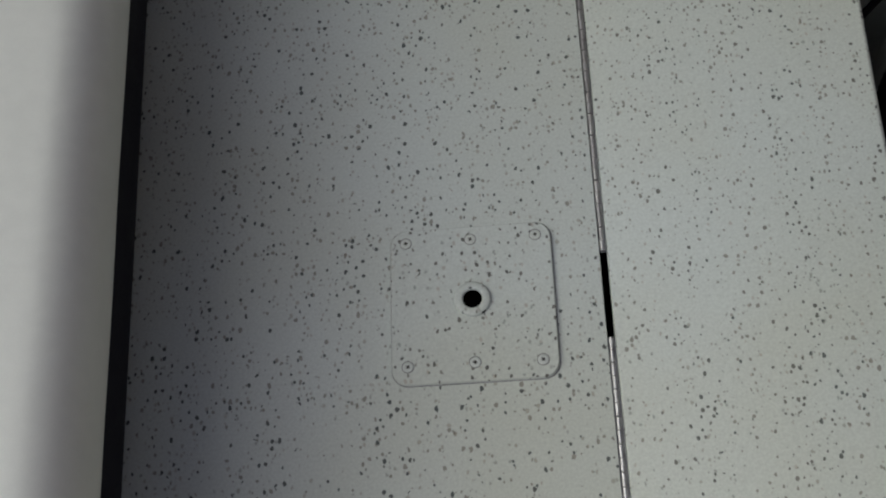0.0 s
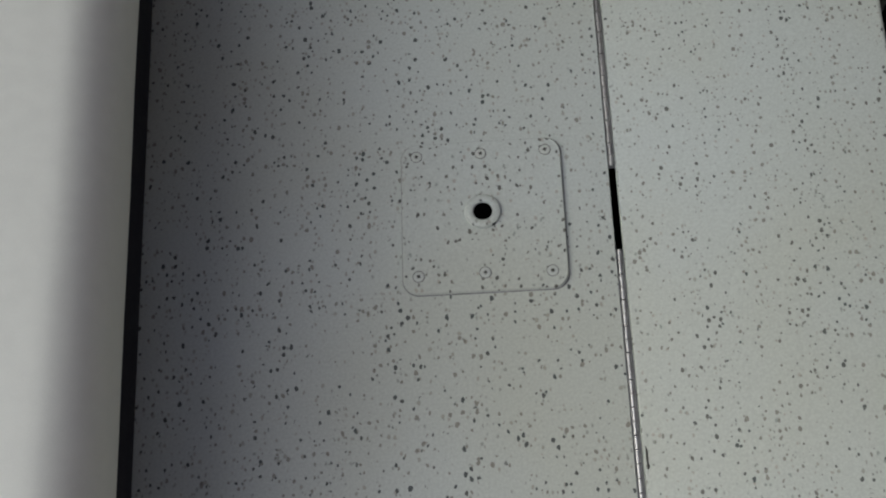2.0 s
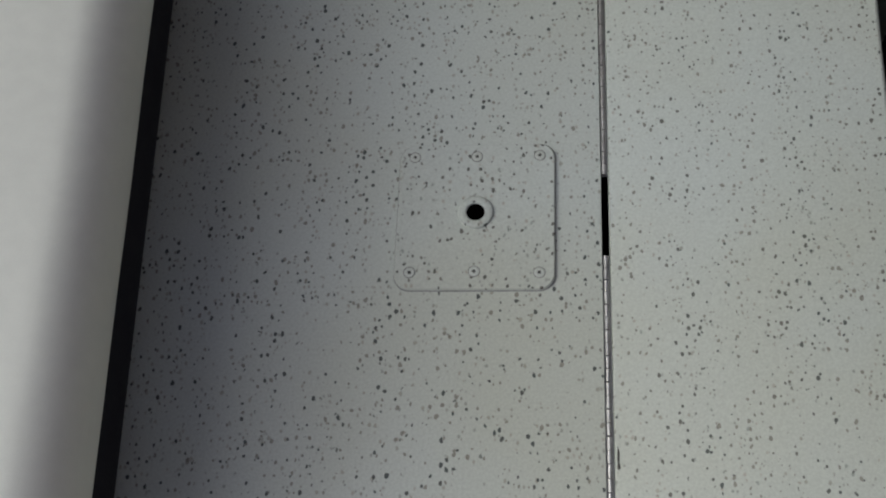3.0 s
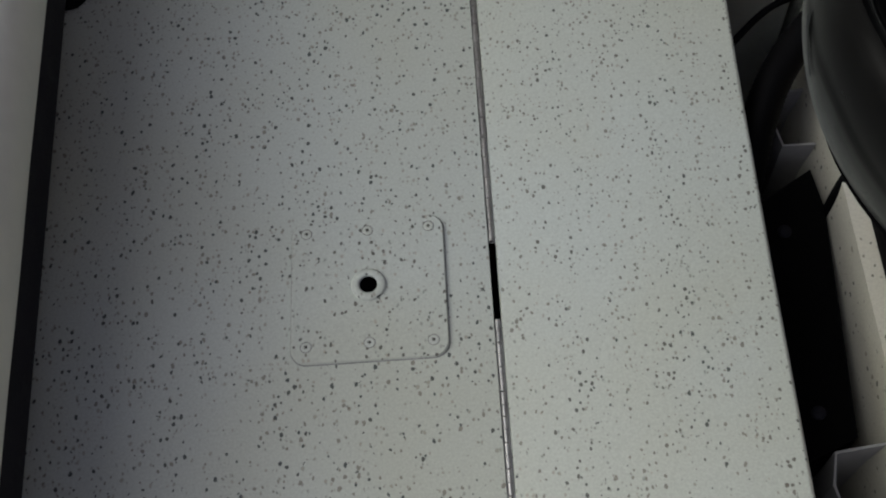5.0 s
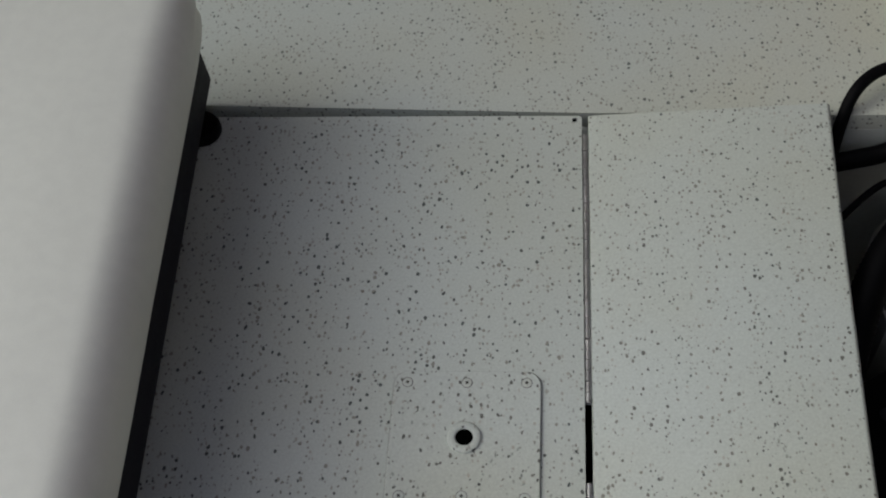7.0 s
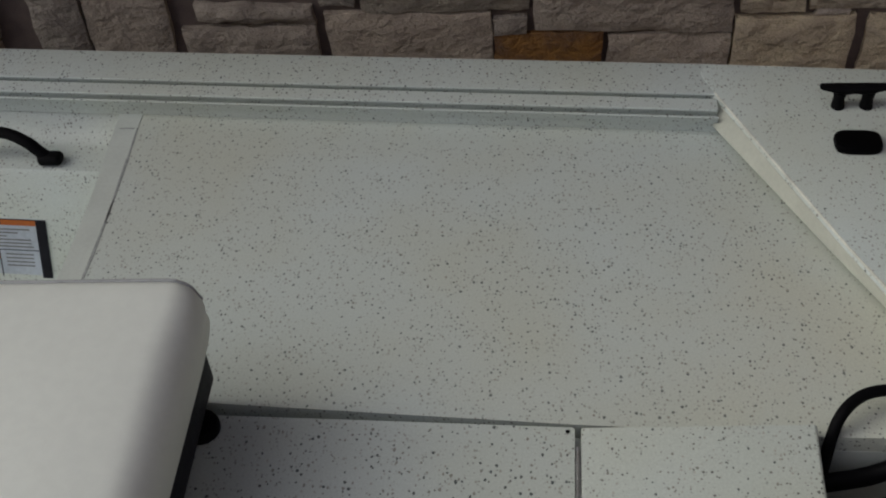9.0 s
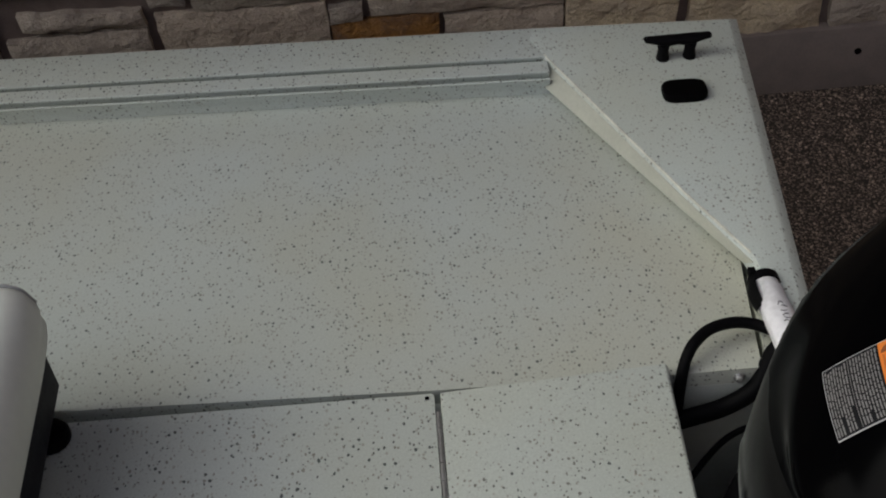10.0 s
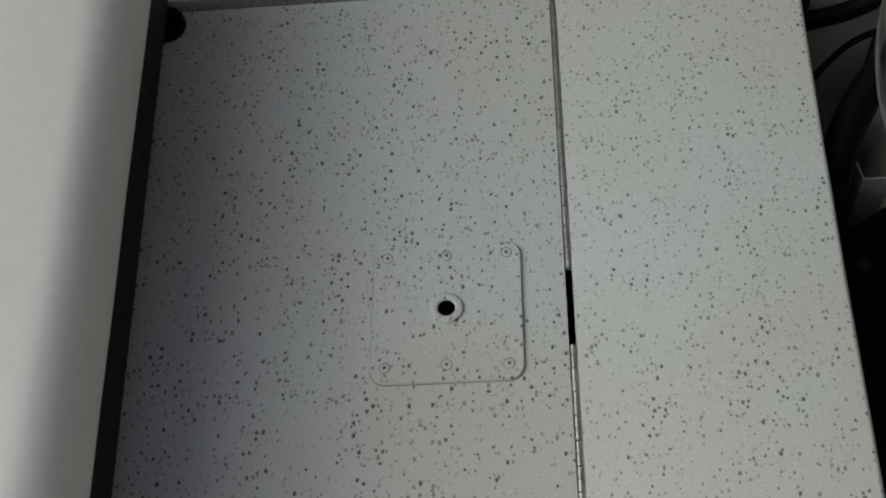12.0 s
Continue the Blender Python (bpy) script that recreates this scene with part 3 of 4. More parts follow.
# bead outlines the plate; its grey also carries the plate's edge shadow
bm = bmesh.new()
loft(bm, [[(x * k, y * k, z) for x, y in ring] for k, z in ((0.998, 0.0003), (0.998, 0.0016), (1.009, 0.0011), (1.013, 0.0003))], caps=False)
part("edge_bead", bm, EDGE_BEAD, plate, "thin grey bead round the plate, toned for its edge shadow", 40)
bm = bmesh.new()
disc = [(0.0202, 0.0040), (0.0194, 0.0076), (0.0184, 0.0086), (0.0120, 0.0086), (0.0108, 0.0080), (0.0103, 0.0060), (0.0103, -0.0020)]
loft(bm, [[(r * math.cos(a), r * math.sin(a), h) for a in (2 * math.pi * k / 40 for k in range(40))] for r, h in disc], caps=False)
part("socket_collar", bm, LID, plate, smooth=50)
# no real bore: a black disc carries the shade inside the socket
bm = bmesh.new()
disc_loft(bm, [(0.0104, 0.0052), (0.0104, 0.0060)], n=32)
part("bore_disc", bm, VOID, plate, "black disc for the dark of the open socket", 40)


def screw(x, y, turn):
    bm = bmesh.new()
    loft(bm, [[(r * math.cos(a), r * math.sin(a), h) for a in (2 * math.pi * k / 18 for k in range(18))] for r, h in ((0.0060, 0.0046), (0.0058, 0.0052), (0.0048, 0.0056), (0.0030, 0.0056), (0.0026, 0.0050))], caps=False)
    disc_loft(bm, [(0.0027, 0.0047), (0.0027, 0.0051)], n=18)
    ob = part("screw", bm, PLAIN, plate, smooth=35)
    ob.matrix_basis = pose(x, y, 0, 0, 0, turn)
    # cross stands proud; the recess's shade is in its dark colour
    bm = bmesh.new()
    box(bm, -0.0021, 0.0021, -0.0007, 0.0007, 0.0050, 0.0058)
    box(bm, -0.0007, 0.0007, -0.0021, 0.0021, 0.0050, 0.00582)
    part("recess_cross_dark", bm, RECESS_SCUFF, ob)
    # grey ring stands for the shaded gap round the countersunk head
    bm = bmesh.new()
    loft(bm, [[(r * math.cos(a), r * math.sin(a), h) for a in (2 * math.pi * k / 18 for k in range(18))] for r, h in ((0.0060, 0.0046), (0.0060, 0.0050), (0.0068, 0.0050), (0.0068, 0.0046))], caps=False)
    part("gap_ring", bm, GAP_RING, ob, "grey ring for the dark gap round the screw", 40)


for i, (x, y) in enumerate(((-0.0715, 0.071), (0.0, 0.071), (0.0715, 0.0715), (-0.0715, -0.072), (0.0, -0.071), (0.0715, -0.0725))):
    screw(x, y, 17 + 41 * i)

aft = base("aft_hatch", (0.149, 0, 0.001), "off-white speckled aft hatch panel, slightly raised at stern", "hatch")
bm = bmesh.new()
tilt = 0.019 / 0.32


def aft_z(x):
    return tilt * x


rows = []
edge = [(-0.5, 0.296), (-0.38, 0.3005), (-0.2, 0.3035), (0.0, 0.3065), (0.2, 0.311), (0.4, 0.317), (0.484, 0.3205)]
for y, x1 in edge:
    r = 0.006
    pts = [(0.0, -0.008), (0.0003, -0.003), (0.0015, -0.0008), (0.004, 0.0)]
    pts += [(x1 - r, aft_z(x1 - r)), (x1 - 0.6 * r, aft_z(x1) - 0.0006), (x1 - 0.2 * r, aft_z(x1) - 0.0025), (x1, aft_z(x1) - 0.0055), (x1 - 0.001, aft_z(x1) - 0.008), (x1 - 0.01, aft_z(x1) - 0.008)]
    rows.append([(x, y, z) for x, z in pts])
loft(bm, rows)
part("panel", bm, PANEL, aft, smooth=35)
bm = bmesh.new()
loft(bm, [[(x1 - 0.0005, y, aft_z(x1) - 0.0078), (x1 - 0.0005, y, aft_z(x1) - 0.030), (x1 - 0.004, y, aft_z(x1) - 0.030), (x1 - 0.004, y, aft_z(x1) - 0.0078)] for y, x1 in edge])
part("folded_lip", bm, PANEL, aft)
bm = bmesh.new()
prism(bm, [(0.0035, -0.262), (0.0055, -0.268), (0.0050, -0.279), (0.0062, -0.284), (0.0040, -0.287), (0.0030, -0.275)], 0.0001, 0.0006)
part("scuff", bm, RECESS_SCUFF, aft, "brown scuff in the paint")

hinge = base("piano_hinge", (0.1447, 0, 0), "long steel piano hinge between two hatches", "hinge")
bm = bmesh.new()
box(bm, -0.0036, 0.0040, 0.0494, 0.453, -0.0060, -0.0046)
box(bm, -0.0036, 0.0040, -0.475, -0.0498, -0.0060, -0.0046)
part("leaf", bm, STEEL, hinge)


def knuckles():
    """Rolled knuckles, one mesh shared by all."""
    bm = bmesh.new()
    n, length, r = 14, 0.0135, 0.0030
    loft(bm, [[(q * r * math.cos(a), y, q * r * math.sin(a)) for a in (2 * math.pi * k / n for k in range(n))] for y, q in ((-length / 2, 0.8), (-length / 2 + 0.00012, 1), (length / 2 - 0.00012, 1), (length / 2, 0.8))])
    first = part("knuckle", bm, STEEL, hinge, "steel hinge knuckle", 50)
    # knuckles of the two leaves in turn, tight in pairs
    spots_y = [0.4455 - 0.02885 * (k // 2) - 0.01405 * (k % 2) for k in range(28)] + [-0.0568 - 0.02885 * (k // 2) - 0.01405 * (k % 2) for k in range(28)]
    first.location = (0, spots_y[0], -0.0022)
    for y in spots_y[1:]:
        ob = new("knuckle", first.data)
        ob.parent = hinge
        ob.location = (0, y, -0.0022)
        tagged(ob, "steel hinge knuckle")


knuckles()

# ---- seat cushion ----
seat = base("seat_cushion", (-0.367, 0, 0), "white vinyl seat cushion on a black base board", "cushion", turn=1.9)


def cushion_section(y, inset, drop, r=0.052):
    """A section across the cushion: flat top with a slight crown, a round front, a tucked-in underside."""
    front, mid, half = 0.037 - inset, 0.200, 0.060
    swell = max(0.0, 1 - (y / 0.52) ** 2)
    pts = [(-0.335, mid + half - drop)]
    pts += [(x, mid + half - drop + 0.009 * swell * (1 - ((x + 0.15) / 0.19) ** 2)) for x in (-0.27, -0.21, -0.15, -0.10, -0.06)]
    low, top = 0.050, mid + half - drop
    arc = [(r * (1 - math.sin(a)), top - r * (1 - math.cos(a))) for a in (math.pi / 2 * k / 8 for k in range(9))]
    arc += [(0.0, top - r + (mid - half + low - top + r) * k / 7) for k in range(1, 7)]
    arc += [(low * (1 - math.cos(a)), mid - half + low - low * math.sin(a)) for a in (math.pi / 2 * k / 8 for k in range(9))]
    tight = (0.052 - r) / 0.024
    for back, z in arc:
        lean = 0.005 * tight * max(0.0, (z - mid) / half)
        fold = 0.0024 * tight * math.sin((z - 0.150) * 2 * math.pi / 0.030) * max(0.0, 1 - back / 0.02)
        pts.append((front - lean + fold - back, z))
    pts += [(-0.10, mid - half), (-0.335, mid - half)]
    return [(x + 0.0012 * noise.noise(Vector((x * 9, y * 7, z * 9))), y, z + 0.0015 * noise.noise(Vector((x * 7, y * 8, 3.0)))) for x, z in pts]


ends = [(-0.455, 0.020, 0.006), (-0.450, 0.012, 0.003), (-0.440, 0.006, 0.0)]
body = [(y, 0.0, 0.0) for y in (-0.40, -0.34, -0.28, -0.22, -0.16, -0.10, -0.04, 0.02, 0.08, 0.14, 0.20, 0.26, 0.32, 0.38)]
far = [(0.42, 0.0, 0.0, 0.051), (0.445, 0.0, 0.0, 0.047), (0.470, 0.001, 0.0, 0.041), (0.490, 0.003, 0.0005, 0.039), (0.504, 0.006, 0.0015, 0.037), (0.512, 0.010, 0.004, 0.036), (0.516, 0.016, 0.008, 0.035)]
bm = bmesh.new()
loft(bm, [cushion_section(*e) for e in ends + body + far])
part("cushion", bm, VINYL, seat, smooth=50)
bm = bmesh.new()
box(bm, -0.325, 0.0055, -0.43, 0.5225, 0.047, 0.141)
part("base_board", bevelled(bm, 0.003, 3, 50), BOARD, seat, "black base board", 40)
bm = bmesh.new()
rim = cushion_section(0.5155, 0.012, 0.0045, 0.036)
tube(bm, [rim[0], rim[2], rim[4], rim[6], rim[8], rim[9], rim[10], rim[11], rim[12], rim[13], rim[14]], 0.0026, 8, 6)
part("piping", bm, PIPING, seat, "grey piping along the seam", 60)
for y in (-0.40, 0.20):
    bm = bmesh.new()
    box(bm, -0.30, -0.06, y, y + 0.10, 0.0005, 0.047)
    part("bracket", bevelled(bm, 0.004), BOARD, seat)

bm = bmesh.new()
disc_loft(bm, [(0.024, 0.0), (0.0275, 0.004), (0.0275, 0.014), (0.025, 0.020), (0.018, 0.0225)], (0, 0, 0), 36)
bumper = thing("rubber_bumper", bm, RUBBER, "round black rubber bumper on the hatch corner", "bumper", 45)
bumper.location = (-0.3925, 0.4625, 0.0)

# ---- fittings on the quarter ----
cleat = base("cleat", (0.6235, 1.163, 0.0515), "black two-horned cleat on the corner deck", "cleat")
bm = bmesh.new()
rings = []
for x, w, zlo, zhi in ((-0.060, 0.0055, 0.0405, 0.0445), (-0.057, 0.0085, 0.0385, 0.0455), (-0.040, 0.010, 0.034, 0.0455), (-0.028, 0.011, 0.030, 0.0455), (-0.012, 0.011, 0.029, 0.0455), (0.0, 0.0105, 0.031, 0.0455),
                        (0.012, 0.011, 0.029, 0.0455), (0.028, 0.011, 0.030, 0.0455), (0.040, 0.010, 0.034, 0.0455), (0.057, 0.0085, 0.0385, 0.0455), (0.060, 0.0055, 0.0405, 0.0445)):
    rings.append([(x, y * w, (zlo + zhi) / 2 + s * (zhi - zlo) / 2) for y, s in ((-1, -0.4), (-0.6, -1), (0.6, -1), (1, -0.4), (1, 0.5), (0.6, 1), (-0.6, 1), (-1, 0.5))])
loft(bm, rings)
part("horn_bar", bm, RUBBER, cleat, smooth=40)
for x in (-0.024, 0.024):
    bm = bmesh.new()
    loft(bm, [[(x + rx * math.cos(a), ry * math.sin(a), z) for a in (2 * math.pi * k / 16 for k in range(16))] for rx, ry, z in ((0.012, 0.014, 0.0), (0.0115, 0.0135, 0.004), (0.0095, 0.0105, 0.018), (0.0125, 0.011, 0.032))])
    part("leg", bm, RUBBER, cleat, smooth=50)

bm = bmesh.new()
outline = [(0.039 * math.copysign(abs(math.cos(a)) ** 0.55, math.cos(a)), 0.027 * math.copysign(abs(math.sin(a)) ** 0.55, math.sin(a))) for a in (2 * math.pi * k / 48 for k in range(48))]
loft(bm, [[(x * s, y * s, z) for x, y in outline] for s, z in ((0.95, 0.0), (1.0, 0.004), (1.0, 0.009), (0.96, 0.013), (0.86, 0.0146), (0.78, 0.0150))])
cup = thing("deck_cap", bm, BLACKOUT, "black rounded deck cap beside the cleat", "cap", 40)
cup.matrix_world = pose(0.6145, 1.053, 0.0513, 0, 0, -2)

# steering tube with a paper tag
rod = base("steering_tube", (0.6305, 0.588, 0.046), "white tube with black collar lying on the transom", "tube", turn=-1)
bm = bmesh.new()
tube(bm, [(0, 0.0, 0.0), (0.002, -0.08, 0.006), (0.004, -0.17, 0.013), (0.008, -0.36, 0.025)], 0.0205, 24, 6)
part("barrel", bm, TUBE, rod, smooth=50)
bm = bmesh.new()
tube(bm, [(0, 0.014, -0.001), (0, 0.008, -0.0005), (0, 0.0, 0.0)], 0.0235, 24, 4)
part("collar", bevelled(bm, 0.003, 2, 60), RUBBER, rod, "black collar", 50)
bm = bmesh.new()
loft(bm, [[(r * math.cos(a), y, 0.003 + 0.8 * r * math.sin(a)) for a in (math.pi * (0.72 + 0.5 * k / 12) for k in range(13))] for y, r in ((0.006, 0.0238), (-0.006, 0.0275), (-0.020, 0.0285), (-0.034, 0.0265), (-0.048, 0.0228))], closed=False, caps=False)
part("boot", bm, RUBBER, rod, smooth=60)
bm = bmesh.new()
box(bm, -0.0225, -0.0115, 0.012, 0.024, 0.008, 0.020)
part("clip", bevelled(bm, 0.002, 2), RUBBER, rod, "small black clip on the collar", 40)
bm = bmesh.new()
rows = ((-0.009, 0.60, 0.0218, 0.0003, 0.0008), (-0.022, 0.64, 0.0218, 0.0006, 0.0018), (-0.034, 0.68, 0.0218, 0.0009, 0.0028), (-0.039, 0.80, 0.0224, 0.0010, 0.0032),
        (-0.052, 0.86, 0.0232, 0.0013, 0.0042), (-0.07, 0.86, 0.0232, 0.0018, 0.0055), (-0.105, 0.84, 0.0228, 0.0026, 0.0083), (-0.14, 0.80, 0.0226, 0.0034, 0.011))
loft(bm, [[(dx + r * math.cos(a), y, z + r * math.sin(a)) for a in (math.pi * (0.14 + (end - 0.14) * k / 14) for k in range(15))] for y, end, r, dx, z in rows], closed=False, caps=False)
tag = part("paper_tag", bm, PAPER, rod, "white paper tag with scribbled writing", 60)
rng = random.Random(2)
for k in range(9):
    y = -0.058 - 0.0075 * k
    a0 = math.pi * (0.40 + rng.uniform(-0.03, 0.03))
    bm = bmesh.new()
    tube(bm, [(0.0018 + 0.0235 * math.cos(a), y + dy, 0.0056 - (y + 0.07) * 0.078 + 0.0235 * math.sin(a)) for a, dy in ((a0, 0.0), (a0 + 0.22, rng.uniform(-0.003, 0.003)), (a0 + 0.36, rng.uniform(-0.004, 0.004)))], 0.0006, 5, 4)
    part("bar", bm, INK, tag)


# ---- hoses in the well ----
def hose(points, radius, label, mat=RUBBER, ribs=0.0, steps=10):
    bm = bmesh.new()
    tube(bm, points, radius, 16, steps, 1.0, ribs)
    return thing("hose", bm, mat, label, "hose", 60, group="hoses in the engine well")


hose([(0.46, 0.40, -0.16), (0.480, 0.452, -0.06), (0.495, 0.487, 0.018), (0.525, 0.519, 0.034), (0.562, 0.535, 0.034), (0.600, 0.536, 0.028), (0.64, 0.512, 0.026)], 0.0085, "black rubber hose arched over the deck edge")
hose([(0.44, 0.448, -0.078), (0.50, 0.452, -0.066), (0.555, 0.462, -0.060), (0.596, 0.468, -0.03), (0.622, 0.49, 0.016), (0.640, 0.49, 0.03)], 0.0135, "thick black rubber hose across the well")
hose([(0.46, 0.36, -0.15), (0.52, 0.42, -0.13), (0.57, 0.45, -0.11), (0.63, 0.44, -0.07)], 0.005, "thin black cable across the engine well")
hose([(0.462, 0.11, -0.20), (0.473, 0.155, -0.11), (0.487, 0.203, -0.055), (0.511, 0.257, -0.035), (0.547, 0.309, -0.025), (0.60, 0.355, -0.005), (0.66, 0.37, 0.05), (0.70, 0.33, 0.15)], 0.022, "wide black ribbed rigging hose in the well", RUBBER, 0.06, 16)
hose([(0.574, 0.116, -0.16), (0.577, 0.122, -0.10), (0.588, 0.134, -0.058), (0.612, 0.155, -0.036), (0.66, 0.19, -0.03)], 0.0085, "short black hose beside the black box")

bm = bmesh.new()
prism(bm, [(0.40, -0.235), (0.490, -0.203), (0.5465, -0.18), (0.569, 0.12), (0.562, 0.178), (0.41, 0.085)], -0.40, -0.108)
black_box = thing("battery_box", bevelled(bm, 0.005, 2, 30), BLACKOUT, "black plastic box standing in the engine well", "box", 40)
for x, y in ((0.513, 0.09), (0.508, -0.148)):
    bm = bmesh.new()
    disc_loft(bm, [(0.0085, 0.0), (0.0085, 0.003), (0.006, 0.0055), (0.003, 0.006)], (x, y, -0.108), 12)
    part("bolt", bm, BOARD, black_box, "black bolt head", 40)
bm = bmesh.new()
disc_loft(bm, [(0.0085, 0), (0.0085, 0.002), (0.006, 0.004), (0.006, 0.008), (0.003, 0.009)], n=12)
bolt = thing("bolt", bm, STEEL, "steel bolt head on the well side", "bolt", 40)
bolt.matrix_world = Matrix.Translation((0.572, 0.478, -0.016)) @ Matrix.Rotation(radians(90), 4, "X")

# ---- outboard motor ----
motor = base("outboard_motor", (0.818, -0.074, -0.05), "glossy black outboard motor tilted over the stern", "outboard motor")
MC, MR = Vector((0.015, 0.016, 0.528)), Vector((0.447, 0.325, 0.270))


def skin(d, lift=0.0):
    """The cowl's surface in a direction, with a raised top panel."""
    d = Vector(d).normalized()
    p = Vector((d.x * MR.x, d.y * MR.y, d.z * MR.z))
    f = d.z - 0.268 - 1.2 * max(0.0, -0.262 - d.y)
    near = max(0.0, min(1.0, (0.15 - d.y) / 0.3))
    k = max(0.0, min(1.0, f / (0.03 + 0.6 * max(0.0, d.y + 0.08))))
    k = k * k * (3 - 2 * k)
    gutter = near * math.exp(-((f + 0.035) / 0.028) ** 2)
    rim = 0.02 - 0.30 * max(0.0, -0.15 - d.y) - d.z
    low = max(0.0, min(1.0, rim / 0.02))
    port = max(0.0, min(1.0, (d.y - 0.25) / 0.2))
    under = max(0.0, min(0.4, 0.95 * d.y - 0.05 - d.z))
    return MC + p * (0.998 + 0.022 * k - 0.007 * gutter + 0.003 * low * low * (3 - 2 * low) + port * (0.022 - 0.022 * k + 0.002 - 0.45 * under)) + lift * d


bm = bmesh.new()
rings = []
for i in range(121):
    lat = math.pi / 2 - (math.pi / 2 + 0.42) * i / 120
    z, r = math.sin(lat), math.cos(lat)
    rings.append([skin((max(r, 0.004) * math.cos(2 * math.pi * k / 160), max(r, 0.004) * math.sin(2 * math.pi * k / 160), z)) for k in range(160)])
loft(bm, rings, caps=False)
# clean cut along the crease
for co, no in ((MC + Vector((0, 0, 0.24 * MR.z)), Vector((0, 0, 1))), (MC + Vector((0, -0.262 * MR.y, 0.24 * MR.z)), Vector((0, 1.2 / MR.y, 1 / MR.z)))):
    bmesh.ops.bisect_plane(bm, geom=bm.verts[:] + bm.edges[:] + bm.faces[:], dist=1e-6, plane_co=co, plane_no=no)
lower = bm.copy()


def over_crease(face):
    """Whether a face of the shell belongs to the raised top."""
    c = face.calc_center_median() - MC
    return c.z / MR.z - 1.2 * max(0.0, -0.262 - c.y / MR.y) > 0.24


bmesh.ops.delete(bm, geom=[f for f in bm.faces if not over_crease(f)], context="FACES")
part("cowl_top", bm, GLOSS, motor, "glossy black engine cowl", 70)
bmesh.ops.delete(lower, geom=[f for f in lower.faces if over_crease(f)], context="FACES")
part("cowl_side", lower, SIDE_SHEEN, motor, "black cowl side, lightened for the deck's reflection", 70)


def band(lo, hi, scale, mat, name):
    bm = bmesh.new()
    rings = []
    for k in range(5):
        z = lo + (hi - lo) * k / 4
        r = math.sqrt(max(0, 1 - z * z)) * scale
        rings.append([MC + Vector((MR.x * r * math.cos(a), MR.y * r * math.sin(a), MR.z * z)) for a in (2 * math.pi * n / 96 for n in range(96))])
    loft(bm, rings)
    return part(name, bm, mat, motor, smooth=60)


band(-0.46, -0.385, 1.012, RUBBER, "seal")
band(-0.80, -0.46, 0.96, GLOSS, "lower_pan")
bm = bmesh.new()
box(bm, -0.15, 0.12, -0.11, 0.11, -0.75, 0.45)
part("midsection", bevelled(bm, 0.03, 3), RUBBER, motor, smooth=40)
bm = bmesh.new()
box(bm, -0.218, -0.12, -0.13, 0.214, -0.30, 0.018)
part("clamp_bracket", bevelled(bm, 0.012, 2), RUBBER, motor, smooth=40)
bm = bmesh.new()
tube(bm, [(-0.200, 0.03, 0.030), (-0.203, 0.06, 0.036), (-0.200, 0.095, 0.030)], 0.007, 14, 8)
part("shift_rod", bm, STEEL, motor, "steel rod at the bracket", 50)
bm = bmesh.new()
disc_loft(bm, [(0.009, -0.008), (0.011, -0.005), (0.011, 0.005), (0.009, 0.008)], (-0.205, 0.150, 0.026), 16)
part("cap", bm, RED, motor, "small red cap", 50)


def on_cowl(u, v):
    """A point of the front label's field on the cowl: u across to port, v up the slope."""
    return Vector((-0.3833 + 0.0383 * v + 0.0062 * u, 0.0039 + 0.0598 * u - 0.0044 * v, 0.1454 + 0.0369 * v + 0.0042 * u))


def on_shoulder(u, v):
    """A point of the badge's field lower on the cowl: u upwards, v towards the stern."""
    return Vector((-0.4025 + 0.0069 * u + 0.0178 * v, -0.0999 + 0.0389 * u - 0.0124 * v, 0.0992 + 0.0269 * u + 0.0155 * v))


def decal(name, u0, u1, v0, v1, mat, parent, lift, label="", cut=0.0, field=on_cowl):
    bm = bmesh.new()
    nu, nv = max(2, int(8 * abs(u1 - u0))), max(8 if cut else 2, int(8 * abs(v1 - v0)))
    made = []
    for h in (lift, lift - 0.0006):
        grid = []
        for i in range(nu + 1):
            row = []
            for j in range(nv + 1):
                q = field(u0 + (u1 - cut * (1 - math.sqrt(j / nv)) - u0) * i / nu, v0 + (v1 - v0) * j / nv)
                row.append(bm.verts.new(skin(Vector((q.x / MR.x, q.y / MR.y, q.z / MR.z)), h)))
            grid.append(row)
        made.append(grid)
        if h == lift:
            for i in range(nu):
                for j in range(nv):
                    bm.faces.new((grid[i][j], grid[i + 1][j], grid[i + 1][j + 1], grid[i][j + 1]))
    a, b = made
    rim = [(i, 0) for i in range(nu + 1)] + [(nu, j) for j in range(1, nv + 1)] + [(i, nv) for i in range(nu - 1, -1, -1)] + [(0, j) for j in range(nv - 1, 0, -1)]
    for k in range(len(rim)):
        (i, j), (m, n2) = rim[k], rim[(k + 1) % len(rim)]
        bm.faces.new((a[i][j], b[i][j], b[m][n2], a[m][n2]))
    return part(name, bm, mat, parent, label, 60)


frame_card = decal("warning_label", -0.46, 0.52, -0.5, 0.56, PALE, motor, 0.0016, "warning label with pale rim and orange strip")
decal("field", -0.445, 0.505, -0.485, 0.545, LABEL, frame_card, 0.0020)
decal("orange_strip", -0.10, 0.50, 0.36, 0.54, ORANGE, frame_card, 0.0024, "orange warning strip")
decal("corner_mark", -0.33, -0.20, 0.39, 0.51, PRINT, frame_card, 0.0024)
decal("mark_field", -0.31, -0.22, 0.41, 0.49, LABEL, frame_card, 0.0028)
decal("triangle", 0.35, 0.46, 0.39, 0.51, RUSTY, frame_card, 0.0028, "dark warning triangle", 0.11)
decal("bar", 0.02, 0.32, 0.468, 0.492, AMBER, frame_card, 0.0028)
